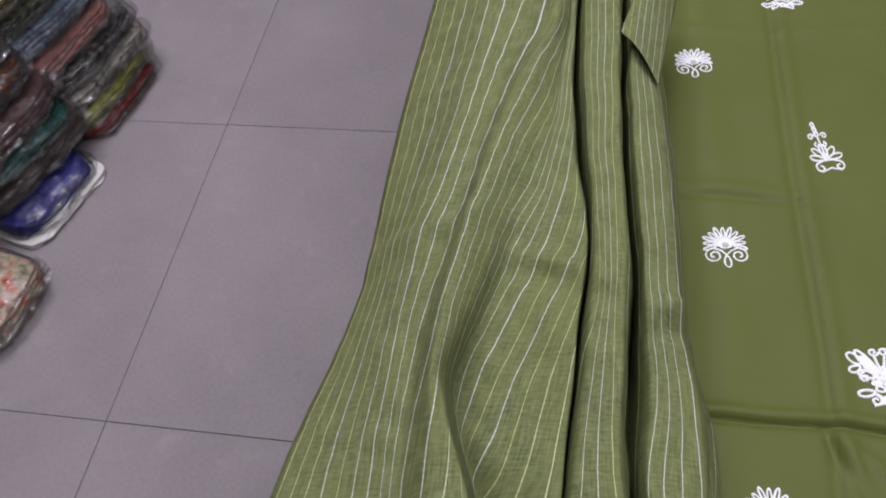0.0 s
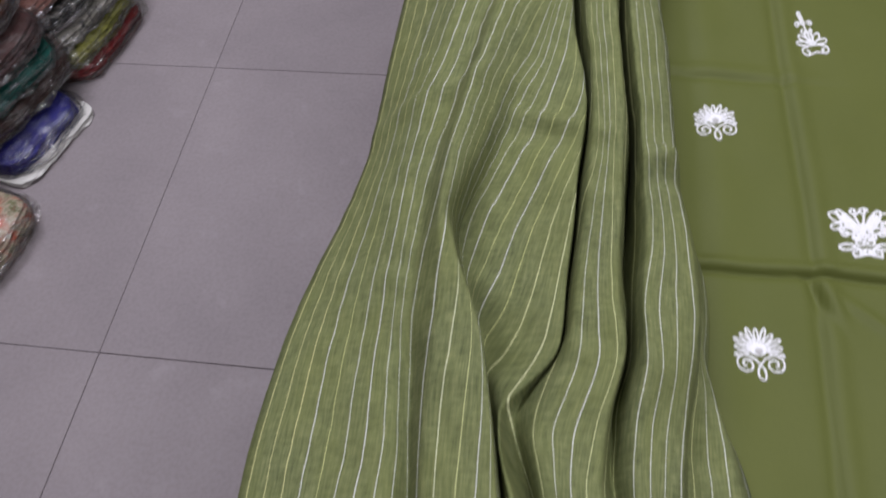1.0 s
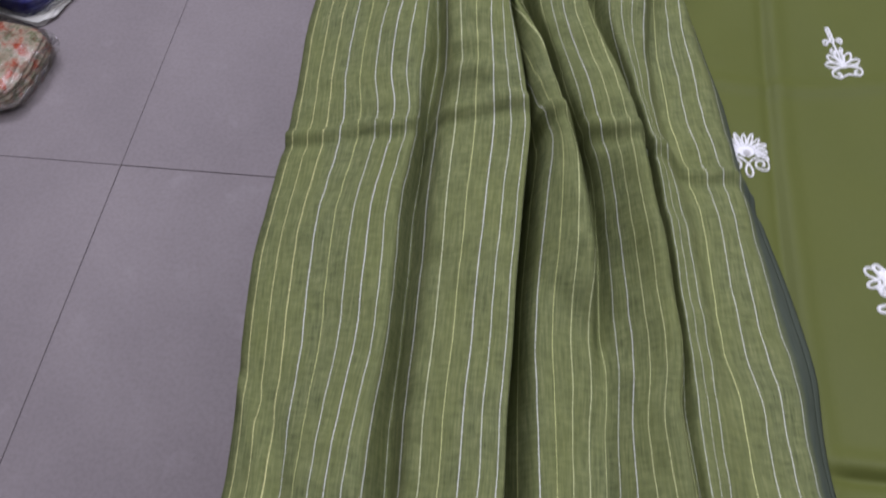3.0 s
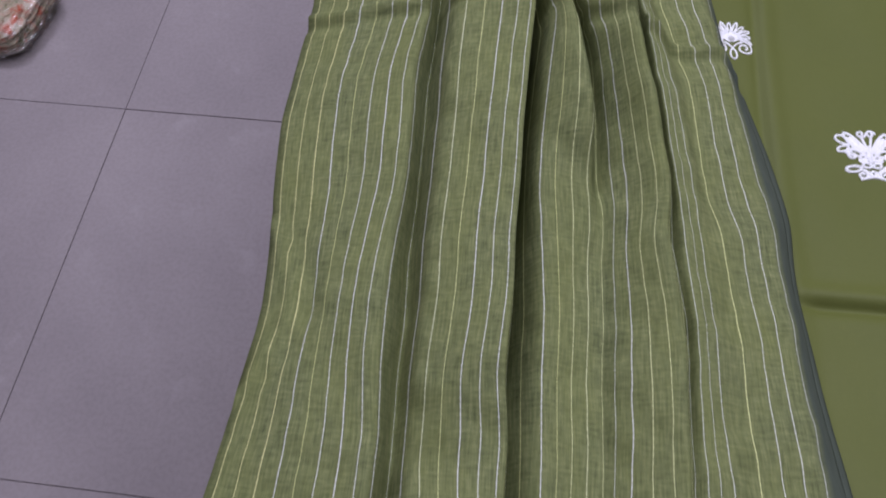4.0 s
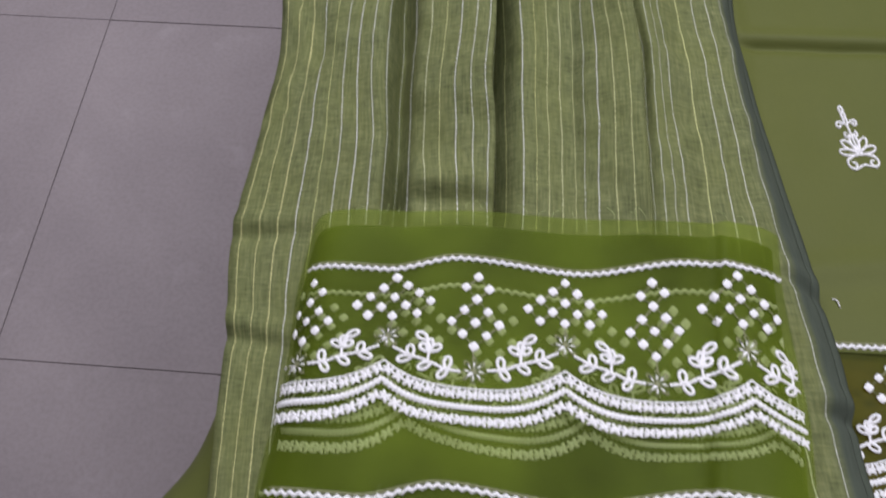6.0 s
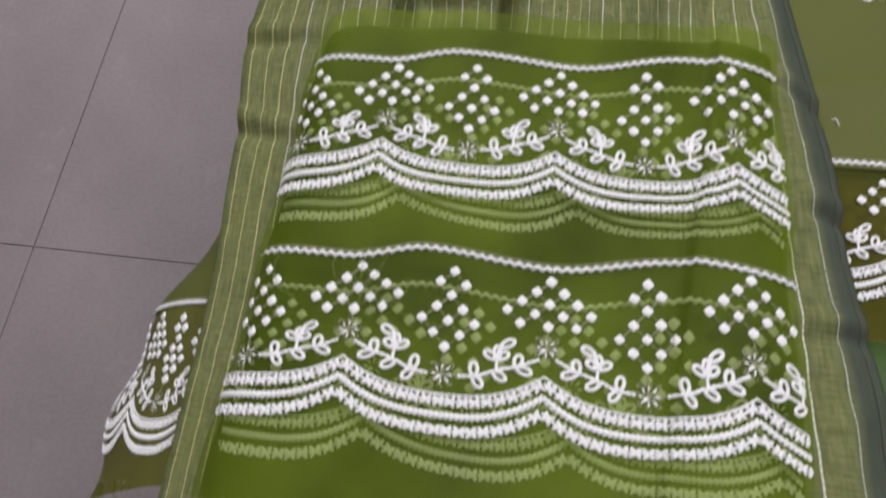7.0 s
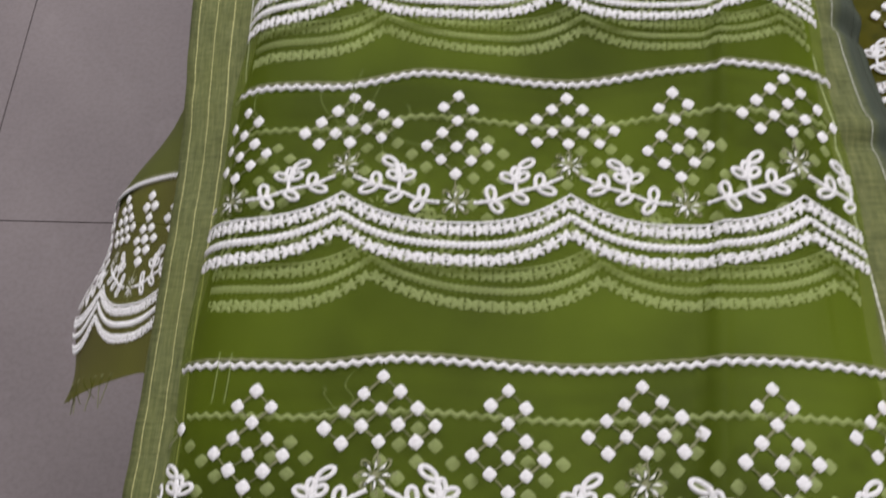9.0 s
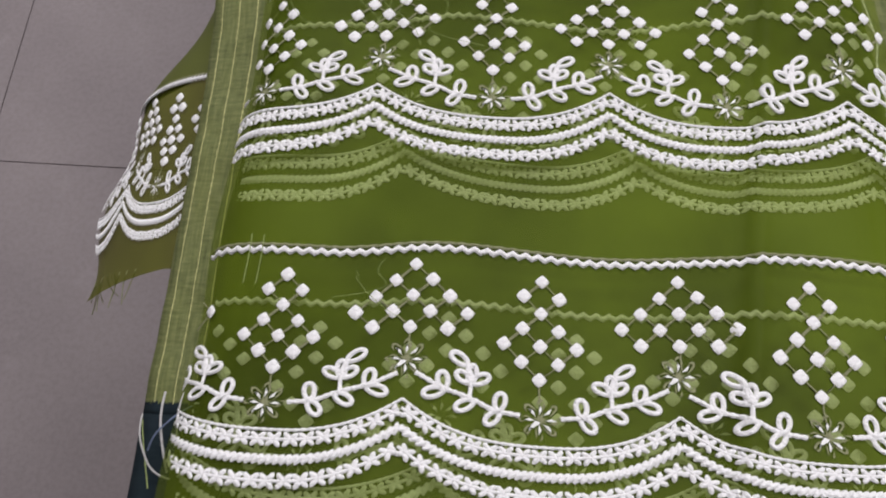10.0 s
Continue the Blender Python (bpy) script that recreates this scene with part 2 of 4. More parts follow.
def fnoise(x, y, seed, size):
    """Smooth waves of about the given size, from a few summed sines."""
    r = np.random.RandomState(seed)
    out = 0
    for _ in range(7):
        a, f, p = r.uniform(0, 6.28), r.uniform(0.6, 1.7) / size, r.uniform(0, 6.28)
        out = out + np.sin((np.cos(a) * x + np.sin(a) * y) * f * 6.28 + p)
    return out / 4.0


# ---------------------------------------------------------------- embroidery strokes


def ribbon(bm, pts, w, h=0.0007, bead=0.0, closed=False):
    """A raised line of stitches, w wide and h high, through flat points; bead: its length between swellings."""
    pts = [Vector((p[0], p[1], p[2] if len(p) > 2 else 0.0)) for p in pts]
    n = len(pts)
    dist, rows = 0.0, []
    for i, p in enumerate(pts):
        a = pts[i - 1] if (i or closed) else p
        b = pts[(i + 1) % n] if (i < n - 1 or closed) else p
        d = (b - a)
        d.z = 0
        d = d.normalized() if d.length else Vector((1, 0, 0))
        s = Vector((-d.y, d.x, 0))
        if i:
            dist += (p - pts[i - 1]).length
        ww = w * (1 + 0.22 * math.sin(dist / bead * 6.283)) if bead else w
        up = Vector((0, 0, h))
        rows.append([bm.verts.new(p + s * ww / 2), bm.verts.new(p + s * ww * 0.28 + up), bm.verts.new(p - s * ww * 0.28 + up), bm.verts.new(p - s * ww / 2)])
    for i in range(n if closed else n - 1):
        a, b = rows[i], rows[(i + 1) % n]
        for k in range(3):
            bm.faces.new((a[k], a[k + 1], b[k + 1], b[k]))


def dome(bm, x, y, rx, ry, h=0.0008, turn=0.0, sides=8):
    c, s = math.cos(turn), math.sin(turn)
    def ring(f, z):
        out = []
        for i in range(sides):
            a = 6.2832 * i / sides
            px, py = rx * f * math.cos(a), ry * f * math.sin(a)
            out.append(bm.verts.new((x + px * c - py * s, y + px * s + py * c, z)))
        return out
    lo, mid = ring(1, 0), ring(0.62, h * 0.8)
    top = bm.verts.new((x, y, h))
    for i in range(sides):
        j = (i + 1) % sides
        bm.faces.new((lo[i], lo[j], mid[j], mid[i]))
        bm.faces.new((mid[i], mid[j], top))


def clover(bm, x, y, r, h=0.00055):
    """A padded diamond of satin stitch with soft corners."""
    n = 16
    def ring(f, z):
        out = []
        for i in range(n):
            a = 6.2832 * i / n
            k = r * f / (abs(math.cos(a)) ** 1.25 + abs(math.sin(a)) ** 1.25) ** 0.8
            out.append(bm.verts.new((x + k * math.cos(a), y + k * math.sin(a), z)))
        return out
    lo, mid = ring(1, 0), ring(0.8, h)
    top = bm.verts.new((x, y, h * 1.05))
    for i in range(n):
        j = (i + 1) % n
        bm.faces.new((lo[i], lo[j], mid[j], mid[i]))
        bm.faces.new((mid[i], mid[j], top))


def loop_pts(x, y, length, width, turn, n=14):
    """A leaf-shaped loop that starts at (x, y)."""
    c, s = math.cos(turn), math.sin(turn)
    out = []
    for i in range(n):
        a = 6.2832 * i / n
        px = length * 0.5 * (1 - math.cos(a))
        py = width * 0.5 * math.sin(a) * (0.75 + 0.25 * (px / length))
        out.append((x + px * c - py * s, y + px * s + py * c))
    return out


def spiral_pts(x, y, r, turns, start, hand, n=26):
    return [(x + r * (1 - 0.82 * i / n) * math.cos(start + hand * 6.2832 * turns * i / n),
             y + r * (1 - 0.82 * i / n) * math.sin(start + hand * 6.2832 * turns * i / n)) for i in range(n + 1)]


def mesh_of(name, draw, material):
    bm = bmesh.new()
    draw(bm)
    return flat_mesh(name, bm, material)


# motifs, drawn flat round their own middle; metres
STEP = 0.0052


BIG = [(i * STEP, -k * STEP * 0.93) for k, row in enumerate(((0,), (-1, 1), (-2, 0, 2), (-3, -1, 1, 3), (-2, 0, 2))) for i in row]
TALL = [(i * STEP * 0.96, -k * STEP * 0.96) for k, row in enumerate(((0,), (-1, 1), (0,), (-1, 1), (-2, 0, 2), (-1, 1), (0,))) for i in row]


def draw_diamond(bm):
    clover(bm, 0, 0, 0.0023, 0.0004)


def draw_web(bm, spots):
    """Fine slack stitches from each diamond to its neighbours."""
    seen, way = set(), []
    def visit(i):
        way.append(spots[i])
        for j in range(len(spots)):
            if (i, j) not in seen and i != j and math.hypot(spots[i][0] - spots[j][0], spots[i][1] - spots[j][1]) < STEP * 1.45:
                seen.update(((i, j), (j, i)))
                visit(j)
                way.append((spots[i][0] + 0.0003, spots[i][1] - 0.0003))
    visit(len(spots) - (2 if spots is BIG else 1))
    x, y = way[-1]
    way += [(x - 0.0003, y - 0.003), (x, y - 0.0065)]
    ribbon(bm, [(p[0], p[1], 0.00002 * (k % 5)) for k, p in enumerate(way)], 0.0005, 0.00015)


def draw_star(bm):
    for k in range(8):
        a = k * math.pi / 4
        dome(bm, 0.0029 * math.cos(a), 0.0029 * math.sin(a), 0.0022, 0.00042, 0.0005, a)
    bmesh.ops.remove_doubles(bm, verts=list(bm.verts), dist=0.0007)


def draw_star_dark(bm):
    for k in range(8):
        ribbon(bm, loop_pts(0, 0, 0.0058, 0.0021, k * math.pi / 4, 10), 0.00055, 0.0003, closed=True)
    bmesh.ops.remove_doubles(bm, verts=list(bm.verts), dist=0.00055)


def draw_sprig(bm):
    """A corded stem that climbs to the right, with padded looped leaves in pairs and a taller twig."""
    xs_ = np.linspace(-0.0124, 0.0162, 40)
    ys_ = smooth_curve([-0.0124, -0.0060, 0.0010, 0.0080, 0.0162], [-0.0058, -0.0049, -0.0018, 0.0004, 0.0044], xs_)
    ribbon(bm, list(zip(xs_, ys_)), 0.0014, 0.0006, 0.0020)
    def leaf(x, y, l, w, deg):
        ribbon(bm, loop_pts(x, y, l * 0.86, w * 0.76, math.radians(deg), 20), 0.00145, 0.0006, closed=True)
    leaf(-0.0066, -0.0048, 0.0058, 0.0042, 98)
    leaf(-0.0068, -0.0052, 0.0056, 0.0040, -48)
    ribbon(bm, [(0.0012, -0.0018), (0.0010, 0.0016), (0.0011, 0.0050), (0.0024, 0.0078)], 0.0012, 0.0006)
    leaf(0.0010, 0.0026, 0.0060, 0.0038, 156)
    leaf(0.0010, 0.0026, 0.0058, 0.0036, 92)
    leaf(0.0010, 0.0026, 0.0056, 0.0038, 34)
    leaf(0.0022, 0.0076, 0.0064, 0.0038, 34)
    leaf(0.0000, -0.0026, 0.0062, 0.0040, -28)
    leaf(0.0082, 0.0002, 0.0058, 0.0042, 80)
    leaf(0.0082, 0.0000, 0.0066, 0.0040, -16)
    bmesh.ops.remove_doubles(bm, verts=list(bm.verts), dist=0.0003)


P = 0.0735


def scallop_y(u):
    f = u - math.floor(u)
    return -0.0110 * (1 - abs(2 * f - 1) ** 2.6)


def draw_scallop(bm):
    """One swag between two points: two rows of four-petalled stitches with a twisted cord between them."""
    n = 17
    q = [i / 130 for i in range(131)]
    for off, r in ((0.0031, 0.0022), (0.0141, 0.0023)):
        for i in range(n):
            u = (i + 0.5) / n
            x, y, tilt = u * P, scallop_y(u) - off, math.atan2(scallop_y(u + 0.01) - scallop_y(u - 0.01), 0.02 * P)
            for k in range(4):
                a = tilt + math.pi * (0.25 + 0.5 * k) + 0.1 * math.sin(i * 2.3 + k)
                dome(bm, x + 0.58 * r * math.cos(a), y + 0.58 * r * math.sin(a), r * 0.66, r * 0.36, 0.0007, a, 7)
        ribbon(bm, [(u * P, scallop_y(u) - off, 0.0002) for u in q[::3]], 0.0010, 0.0004)
    ribbon(bm, [(u * P, scallop_y(u) - 0.0005) for u in q], 0.0009, 0.0005, 0.0021)
    strands = 40
    for i in range(strands):
        u = (i + 0.5) / strands
        tilt = math.atan2(scallop_y(u + 0.01) - scallop_y(u - 0.01), 0.02 * P)
        dome(bm, u * P, scallop_y(u) - 0.0085, 0.0021, 0.00080, 0.0009, tilt + 0.75, 7)
    ribbon(bm, [(u * P, scallop_y(u) - 0.0084, 0.0001) for u in q[::2]], 0.0018, 0.0005)


def draw_zigzag(bm):
    n = 20
    ribbon(bm, [(i * P / (2 * n), (0.0006 if i % 2 else -0.0006)) for i in range(n * 2 + 1)], 0.0019, 0.0009)


def draw_zigzag_edge(bm):
    ribbon(bm, [(i * P / 40, 0.0017 + 0.0003 * (i % 2)) for i in range(41)], 0.0009, 0.0005)


MO = {
    "diamond": mesh_of("diamond", draw_diamond, M_WHITE),
    "web_big": mesh_of("lattice_stitch", lambda bm: draw_web(bm, BIG), M_GREY),
    "web_tall": mesh_of("lattice_stitch", lambda bm: draw_web(bm, TALL), M_GREY),
    "star": mesh_of("star_flower", draw_star, M_WHITE),
    "dark": mesh_of("star_outline", draw_star_dark, M_GREY),
    "sprig": mesh_of("leaf_sprig", draw_sprig, M_WHITE),
    "swag": mesh_of("scallop_trim", draw_scallop, M_WHITE),
    "zig": mesh_of("zigzag_stitch", draw_zigzag, M_WHITE),
    "zigd": mesh_of("zigzag_shade", draw_zigzag_edge, M_GREY),
}
PART_NAME = {"star": "star_flower", "dark": "star_outline",
             "sprig": "leaf_sprig", "swag": "scallop_trim", "zig": "zigzag_stitch", "zigd": "zigzag_shade"}


def lay_on(name, mesh, parent, surface, x, y, x0, x1, mirror=False, size=1.0, turn=0.0):
    """A stitched motif bent over its cloth round (x, y), and cut off where the cloth ends."""
    n = len(mesh.vertices)
    co = np.empty(n * 3, np.float32)
    mesh.vertices.foreach_get("co", co)
    co = co.reshape(n, 3).astype(float) * (size, size, 1)
    if mirror:
        co[:, 0] *= -1
    if turn:
        c, s = math.cos(radians(turn)), math.sin(radians(turn))
        co[:, :2] = co[:, :2] @ np.array([[c, s], [-s, c]])
    qx, qy = x + co[:, 0], y + co[:, 1]
    keep = (qx > x0) & (qx < x1)
    if not keep.any():
        return None
    me = mesh.copy()
    p = np.stack(surface(qx, qy), -1)
    p[:, 2] += co[:, 2]
    me.vertices.foreach_set("co", p.astype(np.float32).reshape(-1))
    if not keep.all():
        bm = bmesh.new()
        bm.from_mesh(me)
        bm.verts.ensure_lookup_table()
        bmesh.ops.delete(bm, geom=[bm.verts[i] for i in np.nonzero(~keep)[0]], context="VERTS")
        bm.to_mesh(me)
        bm.free()
    me.update()
    ob = new(name, me)
    ob.parent = parent
    return ob


def diamonds_on(parent, surface, x, y, spots, x0, x1):
    """A cluster of single satin diamonds on its web of fine stitches."""
    web = lay_on("lattice_stitch", MO["web_big" if spots is BIG else "web_tall"], parent, surface, x, y, x0, x1)
    for dx, dy in spots:
        qx, qy = x + dx, y + dy
        if web is None or not (x0 + 0.001 < qx < x1 - 0.001):
            continue
        c, ax, ay = (np.array([float(v) for v in surface(np.float64(qx + a), np.float64(qy + b))]) for a, b in ((0, 0), (0.001, 0), (0, 0.001)))
        ex, ey = Vector(ax - c).normalized(), Vector(ay - c).normalized()
        nz = ex.cross(ey).normalized()
        m = Matrix.Identity(4)
        for i in range(3):
            m[i][0], m[i][1], m[i][2], m[i][3] = ex[i], ey[i], nz[i], c[i]
        ob = new("diamond", MO["diamond"])
        ob.parent = web
        ob.matrix_local = m @ pose(0, 0, 0, 0, 0, random.uniform(-9, 9)) @ Matrix.Scale(random.uniform(0.92, 1.06), 4)


def border(parent, surface, x_cusp, y_line, x0, x1):
    """A border of embroidery on a cloth; the row of zigzag lies at y_line and the swags meet at x_cusp."""
    def put(key, x, y, mirror=False, size=1.0):
        lay_on(PART_NAME[key], MO[key], parent, surface, x, y, x0, x1, mirror, size)
    k0, k1 = math.floor((x0 - x_cusp) / P) - 1, math.ceil((x1 - x_cusp) / P) + 1
    for k in range(k0, k1):
        c, mid = x_cusp + k * P, x_cusp + (k + 0.5) * P
        j = lambda: random.uniform(-0.0008, 0.0008)
        diamonds_on(parent, surface, c + j(), y_line - 0.0050 + j(), BIG, x0, x1)
        diamonds_on(parent, surface, mid + j(), y_line - 0.0080 + j(), TALL, x0, x1)
        put("dark", c, y_line - 0.0337)
        put("star", c, y_line - 0.0337)
        put("dark", mid, y_line - 0.0486)
        put("star", mid, y_line - 0.0486)
        put("sprig", mid + 0.0178 + j(), y_line - 0.0428 + j(), False, 1.0)
        put("sprig", mid - 0.0178 + j(), y_line - 0.0428 + j(), True, 1.0)
        put("swag", c, y_line - 0.0448)
        put("zigd", c, y_line)
        put("zig", c, y_line)


def joined_border(parent, surface, x_cusp, y_line, x0, x1):
    """The same border as one mesh, for a layer that shows only dimly through another."""
    co_all, faces, base = [], [], 0
    def put(key, x, y, sign=1, size=1.0):
        nonlocal base
        me = MO[key]
        n = len(me.vertices)
        co = np.empty(n * 3, np.float32)
        me.vertices.foreach_get("co", co)
        co = co.reshape(n, 3).astype(float) * (sign * size, size, 1)
        qx, qy = x + co[:, 0], y + co[:, 1]
        keep = (qx > x0) & (qx < x1)
        p = np.stack(surface(qx, qy), -1)
        p[:, 2] += co[:, 2]
        co_all.append(p)
        faces.extend([base + v for v in f.vertices] for f in me.polygons if all(keep[v] for v in f.vertices))
        base += n
    for k in range(math.floor((x0 - x_cusp) / P) - 1, math.ceil((x1 - x_cusp) / P) + 1):
        c, mid = x_cusp + k * P, x_cusp + (k + 0.5) * P
        for dx, dy in BIG:
            put("diamond", c + dx, y_line - 0.005 + dy)
        for dx, dy in TALL:
            put("diamond", mid + dx, y_line - 0.008 + dy)
        put("star", c, y_line - 0.0337)
        put("star", mid, y_line - 0.0486)
        put("sprig", mid + 0.0178, y_line - 0.0428, 1, 1.0)
        put("sprig", mid - 0.0178, y_line - 0.0428, -1, 1.0)
        put("swag", c, y_line - 0.0448)
        put("zig", c, y_line)
    me = bpy.data.meshes.new("embroidered_border")
    me.from_pydata(np.concatenate(co_all).tolist(), [], faces)
    me.polygons.foreach_set("use_smooth", [True] * len(me.polygons))
    me.materials.append(M_WHITE)
    ob = new("embroidered_border", me)
    ob.parent = parent
    return tagged(ob, kind="stuff")


# ---------------------------------------------------------------- room

floor = holder("floor", "pinkish grey glazed square floor tiles with dark joints", "floor", kind="structure")
bm = bmesh.new()
box(bm, -3.0, 3.6, -3.6, 3.6, -0.08, -0.0025)
part("joint_bed", bm, M_GROUT, floor, smooth=False)

walls = (("wall_north", (-3.0, 3.6, 3.6, 3.75)), ("wall_south", (-3.0, 3.6, -3.75, -3.6)), ("wall_west", (-3.15, -3.0, -3.75, 3.75)), ("wall_east", (3.6, 3.75, -3.75, 3.75)))
for name, (a, b, c, d) in walls:
    bm = bmesh.new()
    box(bm, a, b, c, d, -0.08, 2.8)
    tagged(new(name, flat_mesh(name, bm, M_WALL, False)), "plain off-white painted plaster wall of the shop", "wall", kind="structure")
bm = bmesh.new()
box(bm, -3.15, 3.75, -3.75, 3.75, 2.8, 2.9)
tagged(new("ceiling", flat_mesh("ceiling", bm, M_CEIL, False)), "plain white painted shop ceiling", "ceiling", kind="structure")

# ---------------------------------------------------------------- table

TOP = 0.628
table = holder("display_table", "low tan laminate display table covered with cloth", "table")
bm = bmesh.new()
box(bm, 0.556, 1.45, -1.7, 1.15, TOP - 0.03, TOP, 0.004)
part("tabletop", bm, M_WOOD, table, smooth=False)
for x in (0.60, 1.38):
    for y in (-1.6, 1.05):
        bm = bmesh.new()
        box(bm, x - 0.02, x + 0.02, y - 0.02, y + 0.02, 0.0, TOP - 0.03, 0.003)
        part("leg", bm, M_LEG, table, smooth=False)

# ---------------------------------------------------------------- kurta cloth


def kurta_place(s, y):
    """The cloth lies on the table, pulled askew towards its hem, and falls over the table's edge."""
    s, y = np.broadcast_arrays(np.asarray(s, float), np.asarray(y, float))
    pull = np.clip((-0.40 - y) / 0.30, 0, 1)
    yw = y - 0.100 * np.clip((0.76 - s) / 0.18, 0, 1) * pull * pull * (3 - 2 * pull)
    over = np.clip(0.560 - s, 0, None)
    bulge = 1 / (1 + np.exp((yw + 0.822) / 0.013))
    reach = 0.036 + 0.034 * bulge + 0.08 * np.clip(-0.85 - yw, 0, 0.1) + 0.003 * bulge * np.sin(yw * 110)
    drop = 0.050 + 0.010 * bulge
    arc = over / ((reach + drop) / 2 * 1.25)
    bend = np.minimum(arc, 1.5708)
    x = np.where(over > 0, 0.560 - reach * np.sin(bend), s)
    z = TOP + 0.0065 - drop * (1 - np.cos(bend)) - (arc - bend) * (reach + drop) / 2 * 1.25
    flat = np.exp(-over / 0.02)
    z = z + flat * (0.0022 * fnoise(s, y, 3, 0.20) + 0.0005 * fnoise(s, y, 4, 0.06))
    for yc, hgt, wid in ((-0.330, 0.0018, 0.006), (0.13, 0.0014, 0.006), (-0.70, 0.002, 0.008)):
        z = z + flat * hgt * bell(y - 0.02 * (s - 0.79) - 0.004 * np.sin(s * 30), yc, wid)
    def crease(d, high, wide):
        return high * bell(d, 1.4 * wide, 1.5 * wide) - 1.3 * high * bell(d, -0.6 * wide, wide)
    # the long pressed crease and the ones across it
    z = z + flat * crease(s - 0.7905 + 0.003 * np.sin(y * 11) - 0.03 * np.clip(y, 0, 1), 0.0017, 0.0034)
    z = z + flat * crease(s - 0.735 + 0.002 * np.sin(y * 17), 0.0007, 0.006)
    z = z + flat * crease(y + 0.176 - 0.006 * np.sin(s * 40) * 0.3 + 0.10 * np.clip(s - 0.793, 0, 0.07), 0.0028, 0.0023)
    z = z + flat * crease(y + 0.026 + 0.05 * (s - 0.72), 0.0016, 0.0034) * bell(s, 0.755, 0.045)
    z = z + flat * crease(y + 0.557, 0.0026, 0.0034) * np.clip((s - 0.785) / 0.02, 0, 1)
    t = (s - 0.797) - 0.40 * (-0.188 - y)
    z = z + flat * 0.0024 * bell(t, 0.0, 0.0030) * bell(y, -0.190, 0.013) - flat * 0.0022 * bell(t, -0.006, 0.003) * bell(y, -0.190, 0.016)
    z = z + flat * 0.0016 * bell((s - 0.822) + 1.2 * (y + 0.205), 0, 0.0045) * bell(s, 0.818, 0.02)
    return x, yw, z


kurta = holder("kurta_fabric", "olive green cotton kurta cloth with white embroidery, spread on table", "fabric")
ys = np.concatenate([np.linspace(0.95, 0.2, 60), np.linspace(0.195, -0.745, 640)])
ss = np.concatenate([np.linspace(0.462, 0.56, 50), np.linspace(0.5625, 0.95, 170), np.linspace(0.96, 1.40, 50)])
S, Y = np.meshgrid(ss, ys)
sheet("body", np.stack(kurta_place(S, Y), -1), np.stack([S, Y], -1), M_KURTA, kurta, 0.0008)
S, Y = np.meshgrid(ss, np.linspace(-0.745, -0.830, 60))
Y = Y - 0.008 * np.clip((0.53 - S) / 0.05, 0, 1) * np.clip((-0.78 - Y) / 0.05, 0, 1)
x, y, z = kurta_place(S, Y)
z = z + 0.0010 * fnoise(S, Y, 9, 0.05) * np.exp(-np.clip(0.56 - S, 0, None) / 0.02)
sheet("hem_panel", np.stack([x, y, z], -1), np.stack([S, Y], -1), M_HEM, kurta, label="sheer olive organza hem panel")


def kurta_skin(s, y):
    x, yw, z = kurta_place(s, y)
    out = np.clip((0.560 - s) / 0.04, 0, 1)
    return x - 0.0012 * out, yw, z + 0.0010 * (1 - 0.5 * out)


def kurta_surface(s, y):
    p = np.array(kurta_place(s, y)).astype(float)
    px = np.array(kurta_place(s + 0.002, y)) - p
    py = np.array(kurta_place(s, y + 0.002)) - p
    ex, ey = Vector(px).normalized(), Vector(py).normalized()
    n = ex.cross(ey).normalized()
    return tuple(Vector(p) + n * 0.0006), ex, ey


def draw_flower(bm):
    """A domed eye with a ring of pointed rays over two scrolls and a bud."""
    dome(bm, 0, 0.0012, 0.0040, 0.0033, 0.0008, sides=14)
    for k in range(11):
        a = math.radians(-18 + k * 21.6)
        l = 0.0064 if k % 2 else 0.0074
        ribbon(bm, loop_pts(0.0038 * math.cos(a), 0.0012 + 0.0032 * math.sin(a), l, 0.0019, a, 12), 0.00085, 0.0006, 0.0009, True)
    for h in (-1, 1):
        ribbon(bm, spiral_pts(h * 0.0060, -0.0060, 0.0045, 1.5, math.pi / 2, -h, 34), 0.00095, 0.0006, 0.0010)
    ribbon(bm, loop_pts(0, -0.0066, 0.0066, 0.0036, -math.pi / 2), 0.0010, 0.0006, 0.0010, True)
    ribbon(bm, [(-0.0058, -0.0015), (-0.0022, -0.0034), (0, -0.0060), (0.0022, -0.0034), (0.0058, -0.0015)], 0.0010, 0.0006, 0.0010)


def draw_flower_eye(bm):
    dome(bm, 0, 0.001, 0.0026, 0.0022, 0.0013, sides=12)


